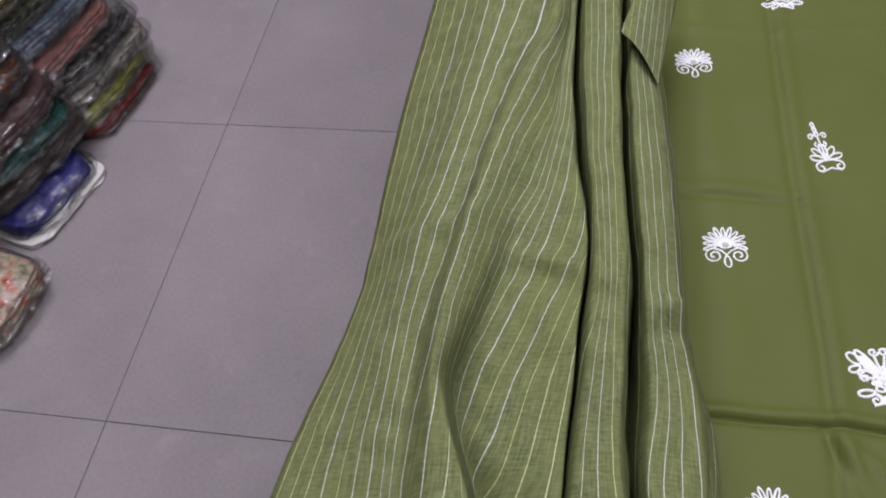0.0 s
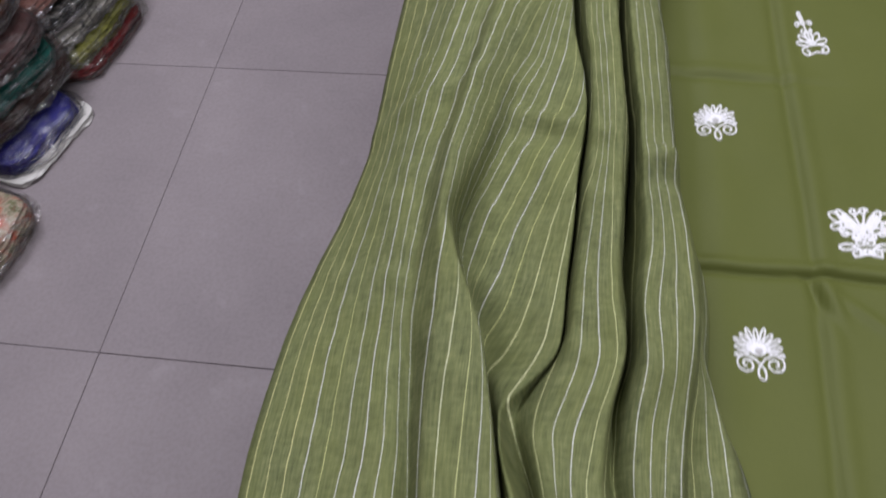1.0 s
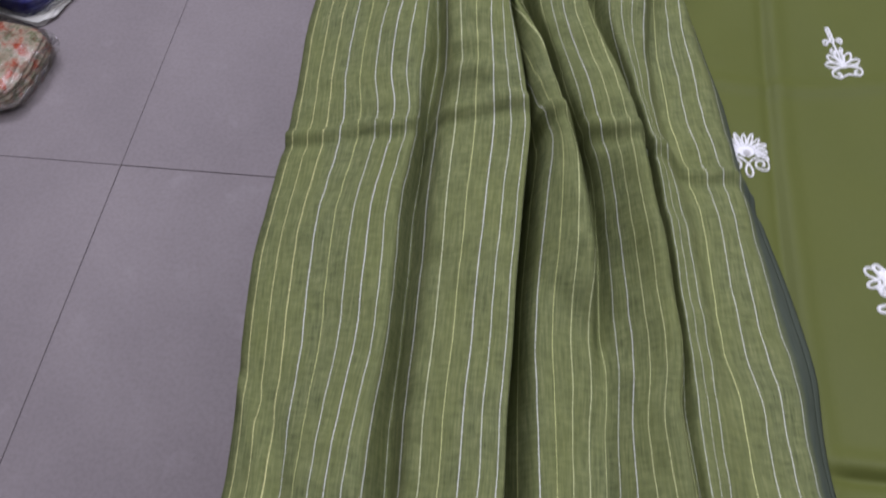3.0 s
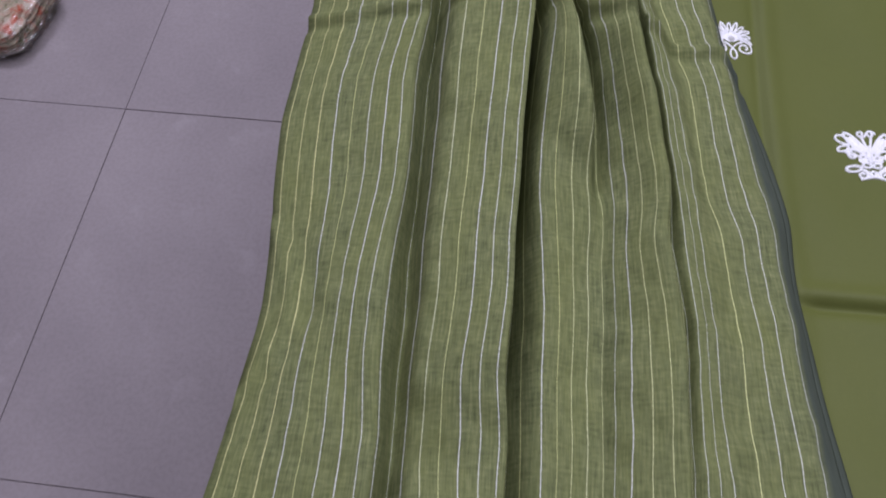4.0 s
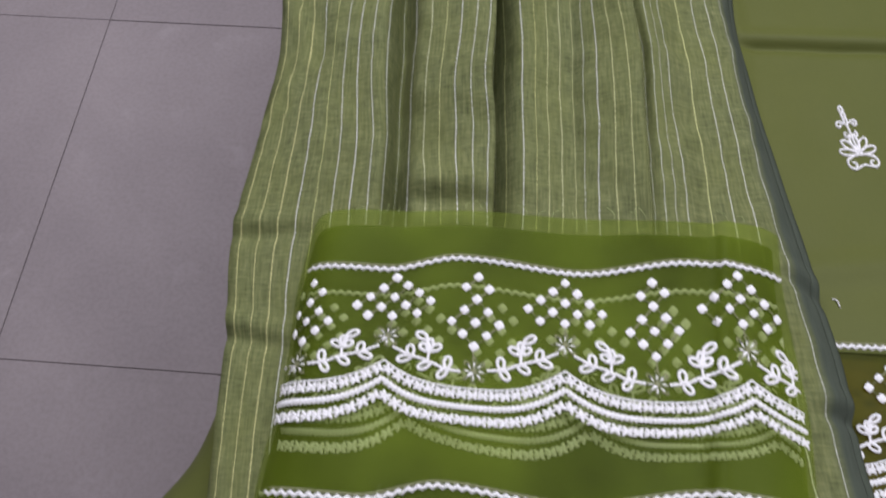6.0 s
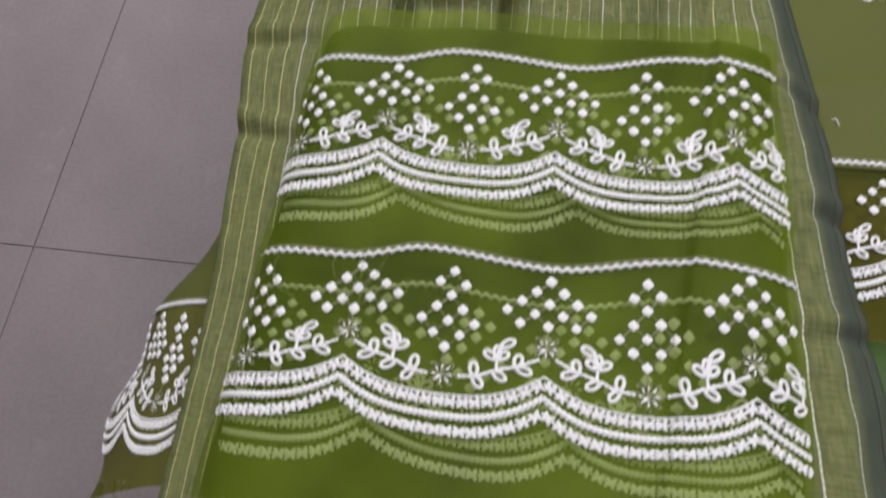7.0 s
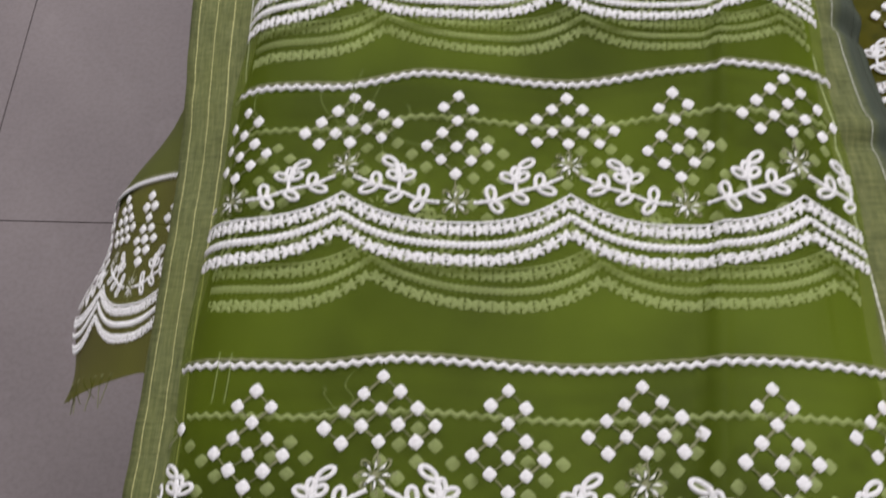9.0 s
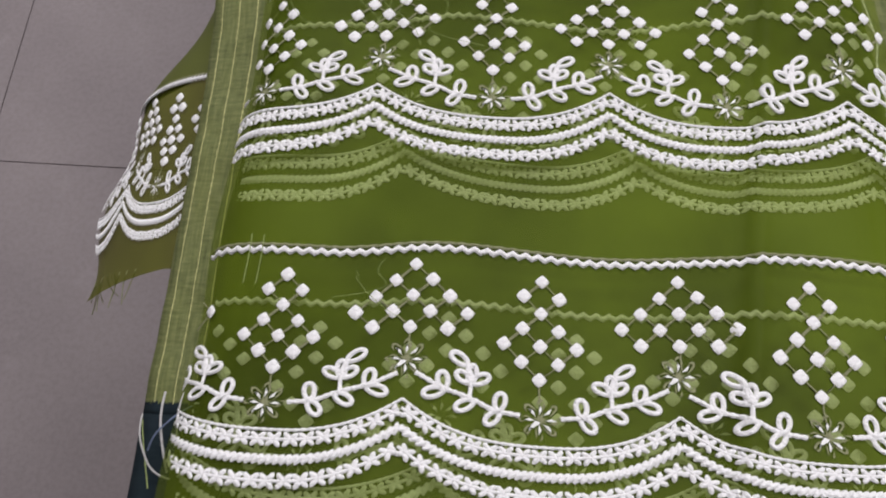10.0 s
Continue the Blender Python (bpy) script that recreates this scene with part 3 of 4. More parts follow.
def draw_tower(bm):
    for k, a in enumerate((90, 90, 90)):
        ribbon(bm, loop_pts(0, 0.010 + 0.0032 * k, 0.0042, 0.0024, math.radians(a), 10), 0.0010, 0.0008, closed=True)
    for h in (-1, 1):
        ribbon(bm, spiral_pts(h * 0.0042, 0.0105, 0.0023, 1.2, 0 if h < 0 else math.pi, -h, 18), 0.0010, 0.0008, 0.001)
        ribbon(bm, spiral_pts(h * 0.0022, 0.0045, 0.0018, 1.0, math.pi / 2, -h, 14), 0.0010, 0.0008)
        ribbon(bm, loop_pts(h * 0.001, -0.0045, 0.0088, 0.0042, math.radians(90 - h * 42), 14), 0.0010, 0.0008, 0.001, True)
        ribbon(bm, loop_pts(h * 0.001, -0.0055, 0.0096, 0.0040, math.radians(90 - h * 78), 14), 0.0010, 0.0008, 0.001, True)
        ribbon(bm, spiral_pts(h * 0.0058, -0.0112, 0.0036, 1.1, math.pi / 2, -h, 20), 0.0011, 0.0008, 0.001)
    ribbon(bm, loop_pts(0, -0.0045, 0.0090, 0.0050, math.pi / 2, 14), 0.0011, 0.0008, 0.001, True)
    ribbon(bm, [(0, -0.006), (0, 0.003), (0, 0.010)], 0.0011, 0.0008)
    ribbon(bm, [(-0.008, -0.0085), (-0.003, -0.0065), (0.003, -0.0065), (0.008, -0.0085)], 0.0011, 0.0008, 0.001)
    ribbon(bm, [(-0.0065, -0.0142), (0, -0.0120), (0.0065, -0.0142)], 0.0012, 0.0008, 0.001)
    bmesh.ops.scale(bm, vec=(0.86, 1.06, 1.0), verts=list(bm.verts))


def draw_crown(bm):
    """Two paisleys spread like wings over a foot of scrolls."""
    kx, ky = 0.0000985, 0.000128
    def leaf(u0, v0, u1, v1, w, t=0.0012):
        dx, dy = (u1 - u0) * kx, (v1 - v0) * ky
        ribbon(bm, loop_pts(u0 * kx, v0 * ky, math.hypot(dx, dy), w * kx, math.atan2(dy, dx), 18), t, 0.0007, closed=True)
    def curl(u, v, rad, start, hand):
        ribbon(bm, spiral_pts(u * kx, v * ky, rad * kx * 1.1, 1.3, start, hand, 20), 0.0012, 0.0007)
    for h in (-1, 1):
        curl(h * 24, 108, 22, 0, h)
        ribbon(bm, [(h * 24 * kx, 92 * ky), (h * 12 * kx, 50 * ky), (0, 10 * ky)], 0.0013, 0.0007)
        dome(bm, h * 44 * kx, 40 * ky, 0.0032, 0.0012, 0.0006, h * 0.95)
        leaf(h * 6, -8, h * 104, 112, 48, 0.0014)
        leaf(h * 22, 14, h * 84, 88, 24)
        dome(bm, h * 58 * kx, 56 * ky, 0.0050, 0.0020, 0.0005, math.atan2(120 * ky, h * 98 * kx), 10)
        dome(bm, h * 36 * kx, -20 * ky, 0.0026, 0.0016, 0.0005, 0.0)
        leaf(h * 88, 58, h * 146, 96, 52)
        leaf(h * 96, 44, h * 150, 24, 36)
        leaf(h * 30, 6, h * 112, 22, 40, 0.0015)
        curl(h * 84, 2, 23, 1.57, -h)
        curl(h * 66, 42, 13, 0, h)
        curl(h * 34, -8, 22, 0, -h)
        leaf(h * 4, -46, h * 44, -40, 30)
        leaf(h * 52, -56, h * 128, -66, 38, 0.0014)
        curl(h * 54, -88, 25, 1.57, h)
        ribbon(bm, [(0, -70 * ky), (h * 22 * kx, -78 * ky), (h * 46 * kx, -62 * ky)], 0.0016, 0.0007)
        dome(bm, h * 14 * kx, -88 * ky, 0.0014, 0.0016, 0.0008)
    leaf(0, -30, 0, 46, 22)
    ribbon(bm, [(-70 * kx, -108 * ky), (0, -94 * ky), (70 * kx, -108 * ky)], 0.0013, 0.0007)


ME_FLOWER, ME_TOWER, ME_CROWN = (mesh_of(n, d, M_WHITE) for n, d in (("embroidered_flower", draw_flower), ("embroidered_sprig", draw_tower), ("embroidered_crown", draw_crown)))
M_EYE = thread_white("grey_sequin_thread", (0.55, 0.54, 0.55))
ME_EYE = mesh_of("flower_eye", draw_flower_eye, M_EYE)


def stitch_on(mesh, s, y, turn, size=1.0):
    return lay_on(mesh.name.split(".")[0], mesh, kurta, kurta_skin, s, y, 0.4, 1.3, False, size, turn)


for k in range(-4, 4):
    fy = 0.090 - 0.1585 * (k + 1)
    for c in range(0, 5, 2):
        fx = 0.7455 - 0.0815 * (fy + 0.072) + c * 0.076
        if c == 0 and fy < -0.45:
            continue
        if fy > -0.66:
            f = stitch_on(ME_FLOWER, fx, fy + 0.001, 4.5, 1.2)
            e = stitch_on(ME_EYE, fx, fy, 0.0, 1.06)
            e.parent = f
    for c in (1, 3, 5):
        ty = fy - 0.0795
        tx = 0.7440 - 0.066 * (ty + 0.072) + c * 0.0715
        if ty > -0.70:
            stitch_on(ME_TOWER if k % 2 else ME_CROWN, tx, ty, 12.0 if k % 2 else 2.0, 1.12)
border(kurta, kurta_skin, 0.852, -0.742, 0.60, 1.25)
border(kurta, lambda s, y: kurta_skin(0.56 - 0.58 * (0.56 - s), y), 0.452, -0.746, 0.396, 0.56)

# dark cloth that lies under the hem
gx, gy = np.meshgrid(np.linspace(0.80, 1.40, 60), np.linspace(-0.832, -1.60, 60))
gz = TOP + 0.004 + 0.002 * fnoise(gx, gy, 21, 0.12) + 0.006 * bell(gy, -0.85, 0.012)
under = holder("trouser_fabric", "dark green folded cotton trouser cloth on the table", "fabric")
sheet("cloth", np.stack([gx, gy + 0.02 * (gx - 0.8), gz], -1), np.stack([gx, gy], -1), M_DARKGREEN, under, 0.002)

# ---------------------------------------------------------------- striped dupatta

FOLDS = {}


def fold(name, *way):
    """A line along the cloth, as (y, x, z, stripe number) from its far end to its near end."""
    FOLDS[name] = np.array(way, float)[::-1]


fold("left_edge", (.139, .5387, .650, .0), (-.009, .5340, .650, .0), (-.121, .5355, .650, .0), (-.249, .5124, .646, .0), (-.310, .5092, .646, .0), (-.395, .5159, .647, .0), (-.474, .5162, .648, .0), (-.602, .5330, .650, .0), (-.710, .5284, .650, .0), (-.761, .5357, .650, .0), (-.882, .5453, .650, .0), (-1.060, .5460, .650, .0))
fold("shoulder", (.088, .5937, .690, 6.0), (-.043, .5820, .690, 6.1), (-.122, .5703, .684, 6.4), (-.189, .5711, .682, 6.9), (-.256, .5735, .672, 7.5), (-.311, .5813, .671, 7.8), (-.369, .5841, .671, 8.0), (-.397, .5902, .670, 8.0), (-.454, .5878, .670, 8.0), (-.530, .5925, .670, 8.0), (-.590, .5916, .670, 8.0), (-.662, .5981, .668, 8.0), (-.717, .6001, .660, 8.0))
fold("first_crease", (.086, .6189, .692, 8.0), (-.026, .5994, .692, 8.1), (-.126, .5872, .692, 8.4), (-.186, .5813, .686, 8.7), (-.244, .5811, .676, 9.2), (-.275, .5854, .667, 9.5), (-.298, .5882, .668, 9.4), (-.355, .5959, .660, 9.6), (-.422, .5958, .651, 9.6), (-.654, .6058, .652, 9.6), (-.684, .6072, .648, 9.6))
fold("crest", (.054, .6356, .704, 9.0), (-.024, .6140, .705, 9.2), (-.127, .5976, .706, 9.6), (-.198, .5925, .703, 10.0), (-.231, .5988, .699, 10.8), (-.292, .5996, .690, 10.9), (-.365, .6074, .685, 11.0), (-.381, .6123, .682, 11.3), (-.411, .6108, .680, 11.2), (-.607, .6152, .678, 11.0), (-.663, .6169, .664, 11.0), (-.684, .6201, .672, 11.0), (-.739, .6221, .660, 11.0))
fold("flap_edge", (.059, .6408, .700, 9.8), (-.158, .6051, .696, 13.0), (-.194, .5961, .696, 11.4), (-.214, .6004, .700, 11.0), (-.267, .6208, .698, 13.7), (-.345, .6340, .692, 15.3), (-.415, .6500, .690, 16.0), (-.627, .6518, .686, 16.0), (-.655, .6548, .676, 16.0), (-.681, .6553, .674, 16.0), (-.736, .6573, .660, 16.0))
fold("flap_foot", (.064, .6436, .696, 11.0), (-.075, .6311, .691, 14.0), (-.112, .6249, .687, 15.4), (-.148, .6148, .681, 15.8), (-.188, .5975, .670, 15.2), (-.246, .6182, .656, 20.4), (-.267, .6223, .653, 21.6), (-.320, .6327, .652, 19.6), (-.382, .6490, .649, 17.6), (-.608, .6530, .644, 17.5), (-.633, .6547, .650, 17.5), (-.672, .6572, .648, 17.5))
fold("panel", (.084, .6449, .694, 12.8), (.000, .6415, .692, 14.2), (-.110, .6429, .687, 17.8), (-.154, .6372, .683, 18.8), (-.192, .6262, .675, 19.3), (-.225, .6286, .672, 20.3), (-.252, .6323, .664, 21.6), (-.272, .6274, .662, 22.0), (-.400, .6546, .682, 19.4), (-.418, .6615, .682, 19.2), (-.523, .6619, .672, 19.6), (-.564, .6665, .668, 19.6), (-.690, .6724, .662, 19.6))
fold("panel_lip", (.086, .6479, .692, 15.4), (.005, .6474, .692, 16.4), (-.052, .6519, .690, 18.0), (-.107, .6607, .690, 20.0), (-.178, .6573, .684, 22.6), (-.255, .6538, .674, 23.0), (-.271, .6405, .668, 22.7), (-.281, .6294, .666, 22.4), (-.302, .6305, .676, 22.0), (-.371, .6562, .690, 21.4), (-.428, .6714, .690, 21.3), (-.484, .6819, .688, 22.2), (-.519, .6844, .668, 22.6), (-.542, .6861, .664, 22.4), (-.687, .6905, .662, 22.4))
fold("valley", (.135, .6485, .655, 18.6), (.045, .6494, .655, 19.2), (-.021, .6542, .655, 20.2), (-.082, .6628, .655, 21.3), (-.114, .6630, .656, 22.0), (-.163, .6591, .655, 23.0), (-.245, .6557, .655, 23.2), (-.284, .6356, .657, 22.6), (-.355, .6609, .655, 22.0), (-.383, .6677, .653, 22.4), (-.398, .6758, .652, 22.4), (-.462, .6881, .650, 23.2), (-.514, .6895, .658, 23.4), (-.539, .6930, .662, 23.3), (-.686, .6967, .661, 23.3))
fold("ribbon_left", (.084, .6553, .694, 22.6), (.004, .6569, .694, 22.6), (-.110, .6653, .694, 22.7), (-.148, .6659, .695, 22.8), (-.180, .6641, .690, 23.8), (-.260, .6589, .680, 24.0), (-.297, .6462, .676, 23.6), (-.326, .6527, .676, 23.3), (-.412, .6820, .672, 24.3), (-.440, .6907, .664, 24.5), (-.471, .6957, .662, 24.8), (-.543, .7014, .668, 24.9), (-.625, .7034, .668, 24.9), (-.686, .7038, .662, 24.9))
fold("ribbon_right", (.082, .6743, .696, 27.1), (.002, .6749, .696, 27.1), (-.149, .6809, .698, 27.3), (-.228, .6791, .690, 26.7), (-.258, .6828, .689, 26.9), (-.296, .6746, .682, 26.9), (-.320, .6733, .684, 27.1), (-.403, .7012, .686, 27.9), (-.531, .7208, .680, 28.2), (-.552, .7200, .680, 28.2), (-.609, .7265, .678, 28.2), (-.666, .7289, .674, 28.2), (-.746, .7333, .660, 28.2))
fold("dark_valley", (.139, .6805, .652, 28.1), (.049, .6804, .652, 28.1), (-.089, .6867, .650, 28.1), (-.129, .6906, .648, 28.1), (-.199, .6878, .648, 27.9), (-.226, .6893, .658, 28.1), (-.243, .6895, .650, 28.1), (-.280, .6808, .660, 28.1), (-.307, .6810, .661, 28.3), (-.393, .7098, .655, 29.1), (-.522, .7271, .659, 29.2), (-.537, .7263, .659, 29.2), (-.599, .7328, .659, 29.2), (-.689, .7350, .660, 29.2))
fold("right_swell", (.092, .6838, .688, 28.8), (.007, .6846, .692, 28.8), (-.158, .6931, .694, 29.0), (-.199, .6962, .682, 29.3), (-.233, .6931, .686, 29.5), (-.263, .6945, .688, 29.6), (-.292, .6900, .678, 29.6), (-.319, .6918, .674, 29.8), (-.401, .7135, .669, 30.4), (-.455, .7231, .666, 30.5), (-.607, .7383, .664, 30.6), (-.671, .7415, .662, 30.6))
fold("right_lip", (.075, .6942, .684, 32.3), (-.054, .7048, .686, 32.4), (-.153, .7079, .688, 32.5), (-.191, .7144, .679, 32.6), (-.229, .7181, .680, 32.7), (-.309, .7090, .672, 32.5), (-.342, .7082, .668, 32.4), (-.453, .7302, .664, 32.6), (-.538, .7416, .662, 32.7), (-.669, .7531, .660, 32.7))
fold("right_tuck", (.104, .6985, .660, 33.1), (-.031, .7103, .660, 33.2), (-.136, .7142, .658, 33.3), (-.210, .7256, .655, 33.4), (-.247, .7234, .653, 33.4), (-.295, .7169, .652, 33.3), (-.332, .7170, .652, 33.2), (-.384, .7245, .654, 33.3), (-.448, .7388, .657, 33.4), (-.519, .7472, .657, 33.5), (-.533, .7518, .657, 33.5), (-.667, .7632, .657, 33.5))
fold("right_flat", (.111, .7007, .655, 34.0), (-.027, .7125, .655, 34.2), (-.132, .7165, .652, 34.4), (-.217, .7280, .650, 35.0), (-.242, .7251, .653, 35.3), (-.260, .7296, .652, 35.4), (-.308, .7352, .656, 35.7), (-.530, .7747, .656, 36.2), (-.665, .7873, .657, 36.2), (-.721, .7965, .657, 36.2), (-.851, .8101, .657, 36.2), (-1.060, .8260, .657, 36.2))
fold("right_edge", (.129, .7040, .640, 34.5), (-.014, .7164, .640, 34.7), (-.133, .7202, .640, 35.0), (-.211, .7329, .640, 35.9), (-.245, .7303, .640, 36.2), (-.297, .7447, .640, 36.7), (-.384, .7635, .640, 37.1), (-.403, .7649, .640, 37.3), (-.431, .7738, .640, 37.9), (-.517, .7917, .640, 38.2), (-.534, .7919, .640, 38.2), (-.750, .8200, .645, 38.2), (-.803, .8245, .646, 38.2), (-.856, .8339, .646, 38.2), (-1.060, .8480, .646, 38.2))

rows_y = np.linspace(0.45, -1.06, 760)


def along(k):
    """Place, height or stripe number of every fold at each row, slightly relaxed."""
    soft = np.exp(-(np.arange(-5, 6) / 2.6) ** 2)
    out = []
    for w in FOLDS.values():
        q = np.interp(rows_y, w[:, 0], w[:, k]) * 0.35 + smooth_curve(w[:, 0], w[:, k], np.clip(rows_y, w[0, 0], w[-1, 0])) * 0.65
        out.append(np.convolve(np.pad(q, 5, mode="edge"), soft / soft.sum(), mode="valid"))
    return np.stack(out, 1)


LX, LZ, LU = along(1), along(2), along(3)
PER = 12
knots = np.arange(len(FOLDS), dtype=float)
fine = np.concatenate([np.linspace(i, i + 1, PER, endpoint=False) for i in range(len(FOLDS) - 1)] + [[len(FOLDS) - 1.0]])
pts, UU = np.zeros((len(rows_y), len(fine), 3)), np.zeros((len(rows_y), len(fine)))
for r, yy in enumerate(rows_y):
    pts[r, :, 0], pts[r, :, 1], pts[r, :, 2] = smooth_curve(knots, LX[r], fine), yy, smooth_curve(knots, LZ[r], fine)
    UU[r] = smooth_curve(knots, LU[r], fine)
YY, XX = pts[:, :, 1].copy(), pts[:, :, 0].copy()
lift = np.clip((pts[:, :, 2] - 0.640) / 0.02, 0, 1)
# creases left by packing, cross-wise puckers and small waves
zc = pts[:, :, 2]
crease_y = -0.405 + 0.02 * (XX - 0.6) - 0.16 * np.clip(XX - 0.665, 0, None) + 0.002 * np.sin(XX * 160)
zc += lift * (0.0013 * fnoise(XX, YY * 0.35, 31, 0.030) + 0.0009 * fnoise(XX * 0.6, YY, 32, 0.02))
zc += 0.0035 * bell(YY, crease_y, 0.0032) - 0.0022 * bell(YY, crease_y - 0.007, 0.004) + 0.0015 * bell(YY, crease_y + 0.018, 0.007)
zc += 0.0045 * bell(YY, -0.105 + 0.1 * (XX - 0.6), 0.008) * bell(XX, 0.575, 0.04)
zc += 0.0050 * bell(YY, -0.122 - 0.25 * (XX - 0.64), 0.005) * bell(XX, 0.645, 0.018) - 0.003 * bell(YY, -0.135 - 0.25 * (XX - 0.64), 0.006) * bell(XX, 0.64, 0.02)
zc += 0.0055 * bell(YY, -0.148 + 0.3 * (XX - 0.70), 0.006) * bell(XX, 0.705, 0.018) - 0.004 * bell(YY, -0.162 + 0.3 * (XX - 0.70), 0.006) * bell(XX, 0.70, 0.02)
zc += 0.0050 * bell(YY, -0.138, 0.006) * bell(XX, 0.670, 0.010)
zc += (0.0034 * bell(YY, -0.684, 0.006) - 0.0038 * bell(YY, -0.694, 0.005)) * bell(XX, 0.635, 0.022)
# puckers where the organza presses on the cloth's two borders
for yk, xk, tilt in ((-0.706, 0.545, 0.05), (-0.760, 0.545, -0.2), (-0.716, 0.805, -0.3), (-0.778, 0.82, 0.0), (-0.834, 0.82, 0.1)):
    d = YY - yk - tilt * (XX - xk)
    zc += (0.0028 * bell(d, 0.004, 0.005) - 0.0030 * bell(d, -0.004, 0.004)) * bell(XX, xk, 0.024)
bow = 0.552 - 9.0 * (YY + 0.598) ** 2
zc += (0.0060 * bell(XX, bow - 0.004, 0.0035) - 0.0060 * bell(XX, bow + 0.003, 0.003)) * bell(YY, -0.595, 0.04)
zc += 0.0035 * bell(YY, -0.378 - 0.25 * (XX - 0.6), 0.006) * bell(XX, 0.615, 0.018)
for yk, xk in ((-0.345, 0.617), (-0.365, 0.620), (-0.385, 0.622)):
    zc += 0.0022 * bell(YY, yk, 0.005) * bell(XX, xk, 0.016)
pts[:, :, 0] += 0.0009 * fnoise(XX, YY, 33, 0.09) * np.clip((XX - 0.53) / 0.03, 0, 1)
uvs = np.stack([UU, 0.45 - YY], -1)
dupatta = holder("striped_dupatta", "green striped cotton dupatta in loose lengthwise pleats on table", "dupatta")
rim = len(fine) - 4
tail = int(np.searchsorted(-rows_y, 0.985))
sheet("pleated_cloth", pts[:tail + 1, :rim + 1], uvs[:tail + 1, :rim + 1], M_STRIPE, dupatta, 0.0006)
sheet("selvage", pts[:tail + 1, rim:], uvs[:tail + 1, rim:], M_STRIPE, dupatta, 0.0006, "dark grey-green woven selvage edge")
sheet("end_band", pts[tail:], uvs[tail:], M_STRIPE, dupatta, 0.0006, "navy blue woven end band")

# the far corner is turned over and shows its back
CORNER = [Vector(v) for v in ((0.6765, 0.0481, 0.697), (0.6887, 0.1004, 0.7), (0.7197, 0.1394, 0.672), (0.6998, 0.0098, 0.69))]
cu, cv = np.meshgrid(np.linspace(0, 1, 24), np.linspace(0, 1, 24))
patch = sum(w[..., None] * np.array(c) for w, c in zip(((1 - cu) * (1 - cv), cu * (1 - cv), cu * cv, (1 - cu) * cv), CORNER))
patch[..., 2] += 0.004 * np.sin(cv * 3.1416) + 0.0008 * np.sin(cu * 9 + cv * 4)
sheet("turned_corner", patch, np.stack([3.2 + 6.5 * cv + 2.0 * cu, 0.2 + 0.06 * cu], -1), M_STRIPE, dupatta, 0.0006)

# ---------------------------------------------------------------- organza sleeve pieces

ORG_L, ORG_R = 0.5715, 0.7865


def warp_y(x):
    return smooth_curve([0.55, 0.570, 0.612, 0.644, 0.692, 0.746, 0.790, 0.81], [-0.003, -0.0035, -0.0048, 0.0030, -0.0015, 0.0072, 0.0028, 0.002], x)


def slack(x, y):
    """How far the zigzag rows wander along the cloth; the swags between them and its near end run straighter."""
    row = 0.55 + 0.45 * np.cos((y + 0.7335) / 0.1015 * 6.2832)
    return warp_y(x) * (1 - 0.55 * np.clip((-0.85 - y) / 0.08, 0, 1)) * row


def organza_height(x, y, base):
    mid = (x - ORG_L) / (ORG_R - ORG_L)
    fall = 0.018 * (np.exp(-np.clip(mid, 0, None) / 0.035) + 0.55 * np.exp(-np.clip(1 - mid, 0, None) / 0.045))
    z = base - fall + 0.0010 * fnoise(x, y, 41, 0.07) + 0.0016 * np.tanh((x - 0.12 * (y + 0.8) - 0.748) / 0.0022) + 0.0014 * bell(x - 0.12 * (y + 0.8), 0.749, 0.003)
    return z - 0.004 * np.exp(-np.clip(-0.700 - y, 0, None) / 0.008)


def organza_sheet(parent, base, dx, dy, material, label):
    xs_, ys_ = np.linspace(ORG_L, ORG_R, 150), np.linspace(-0.706 + dy, -1.12, 260)
    gx_, gy_ = np.meshgrid(xs_, ys_)
    yy_ = gy_ + slack(gx_, gy_) * 0.7
    widen = 1 + 0.10 * np.clip((-0.73 - gy_), 0, 0.3) / 0.3
    xx_ = 0.679 + (gx_ - 0.679) * widen + 0.0012 * np.sin(gy_ * 70) * (np.abs(gx_ - 0.679) > 0.09)
    zz_ = organza_height(gx_, yy_, base)
    return sheet("cloth", np.stack([xx_, yy_, zz_], -1), np.stack([gx_, gy_], -1), material, parent, label=label)


def organza_surface(base):
    def f(x, y):
        widen = 1 + 0.10 * np.clip(-0.73 - y, 0, 0.3) / 0.3
        yy_ = y + slack(x, y)
        return 0.679 + (x - 0.679) * widen, yy_, organza_height(x, yy_, base) + 0.0006
    return f


BANDS = ((-0.7335, 0.6165), (-0.8310, 0.6190), (-0.9355, 0.6370), (-1.0420, 0.640))
lower = holder("organza_sleeve_fabric", "green organza sleeve cloth with white borders, folded under another layer", "fabric", "organza sleeve layers")
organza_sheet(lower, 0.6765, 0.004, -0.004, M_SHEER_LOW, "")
for (yl, xc), late in zip(BANDS, (0.0095, 0.0130, 0.0145, 0.0145)):
    joined_border(lower, organza_surface(0.6765), xc + 0.0105, yl - late, ORG_L + 0.004, ORG_R - 0.002)
upper = holder("organza_sleeve_fabric", "sheer green organza sleeve cloth with white scalloped borders on dupatta", "fabric", "organza sleeve layers")
organza_sheet(upper, 0.6845, 0, 0, M_SHEER, "")
for yl, xc in BANDS:
    border(upper, organza_surface(0.6845), xc, yl, ORG_L + 0.001, ORG_R - 0.001)

# ---------------------------------------------------------------- loose threads


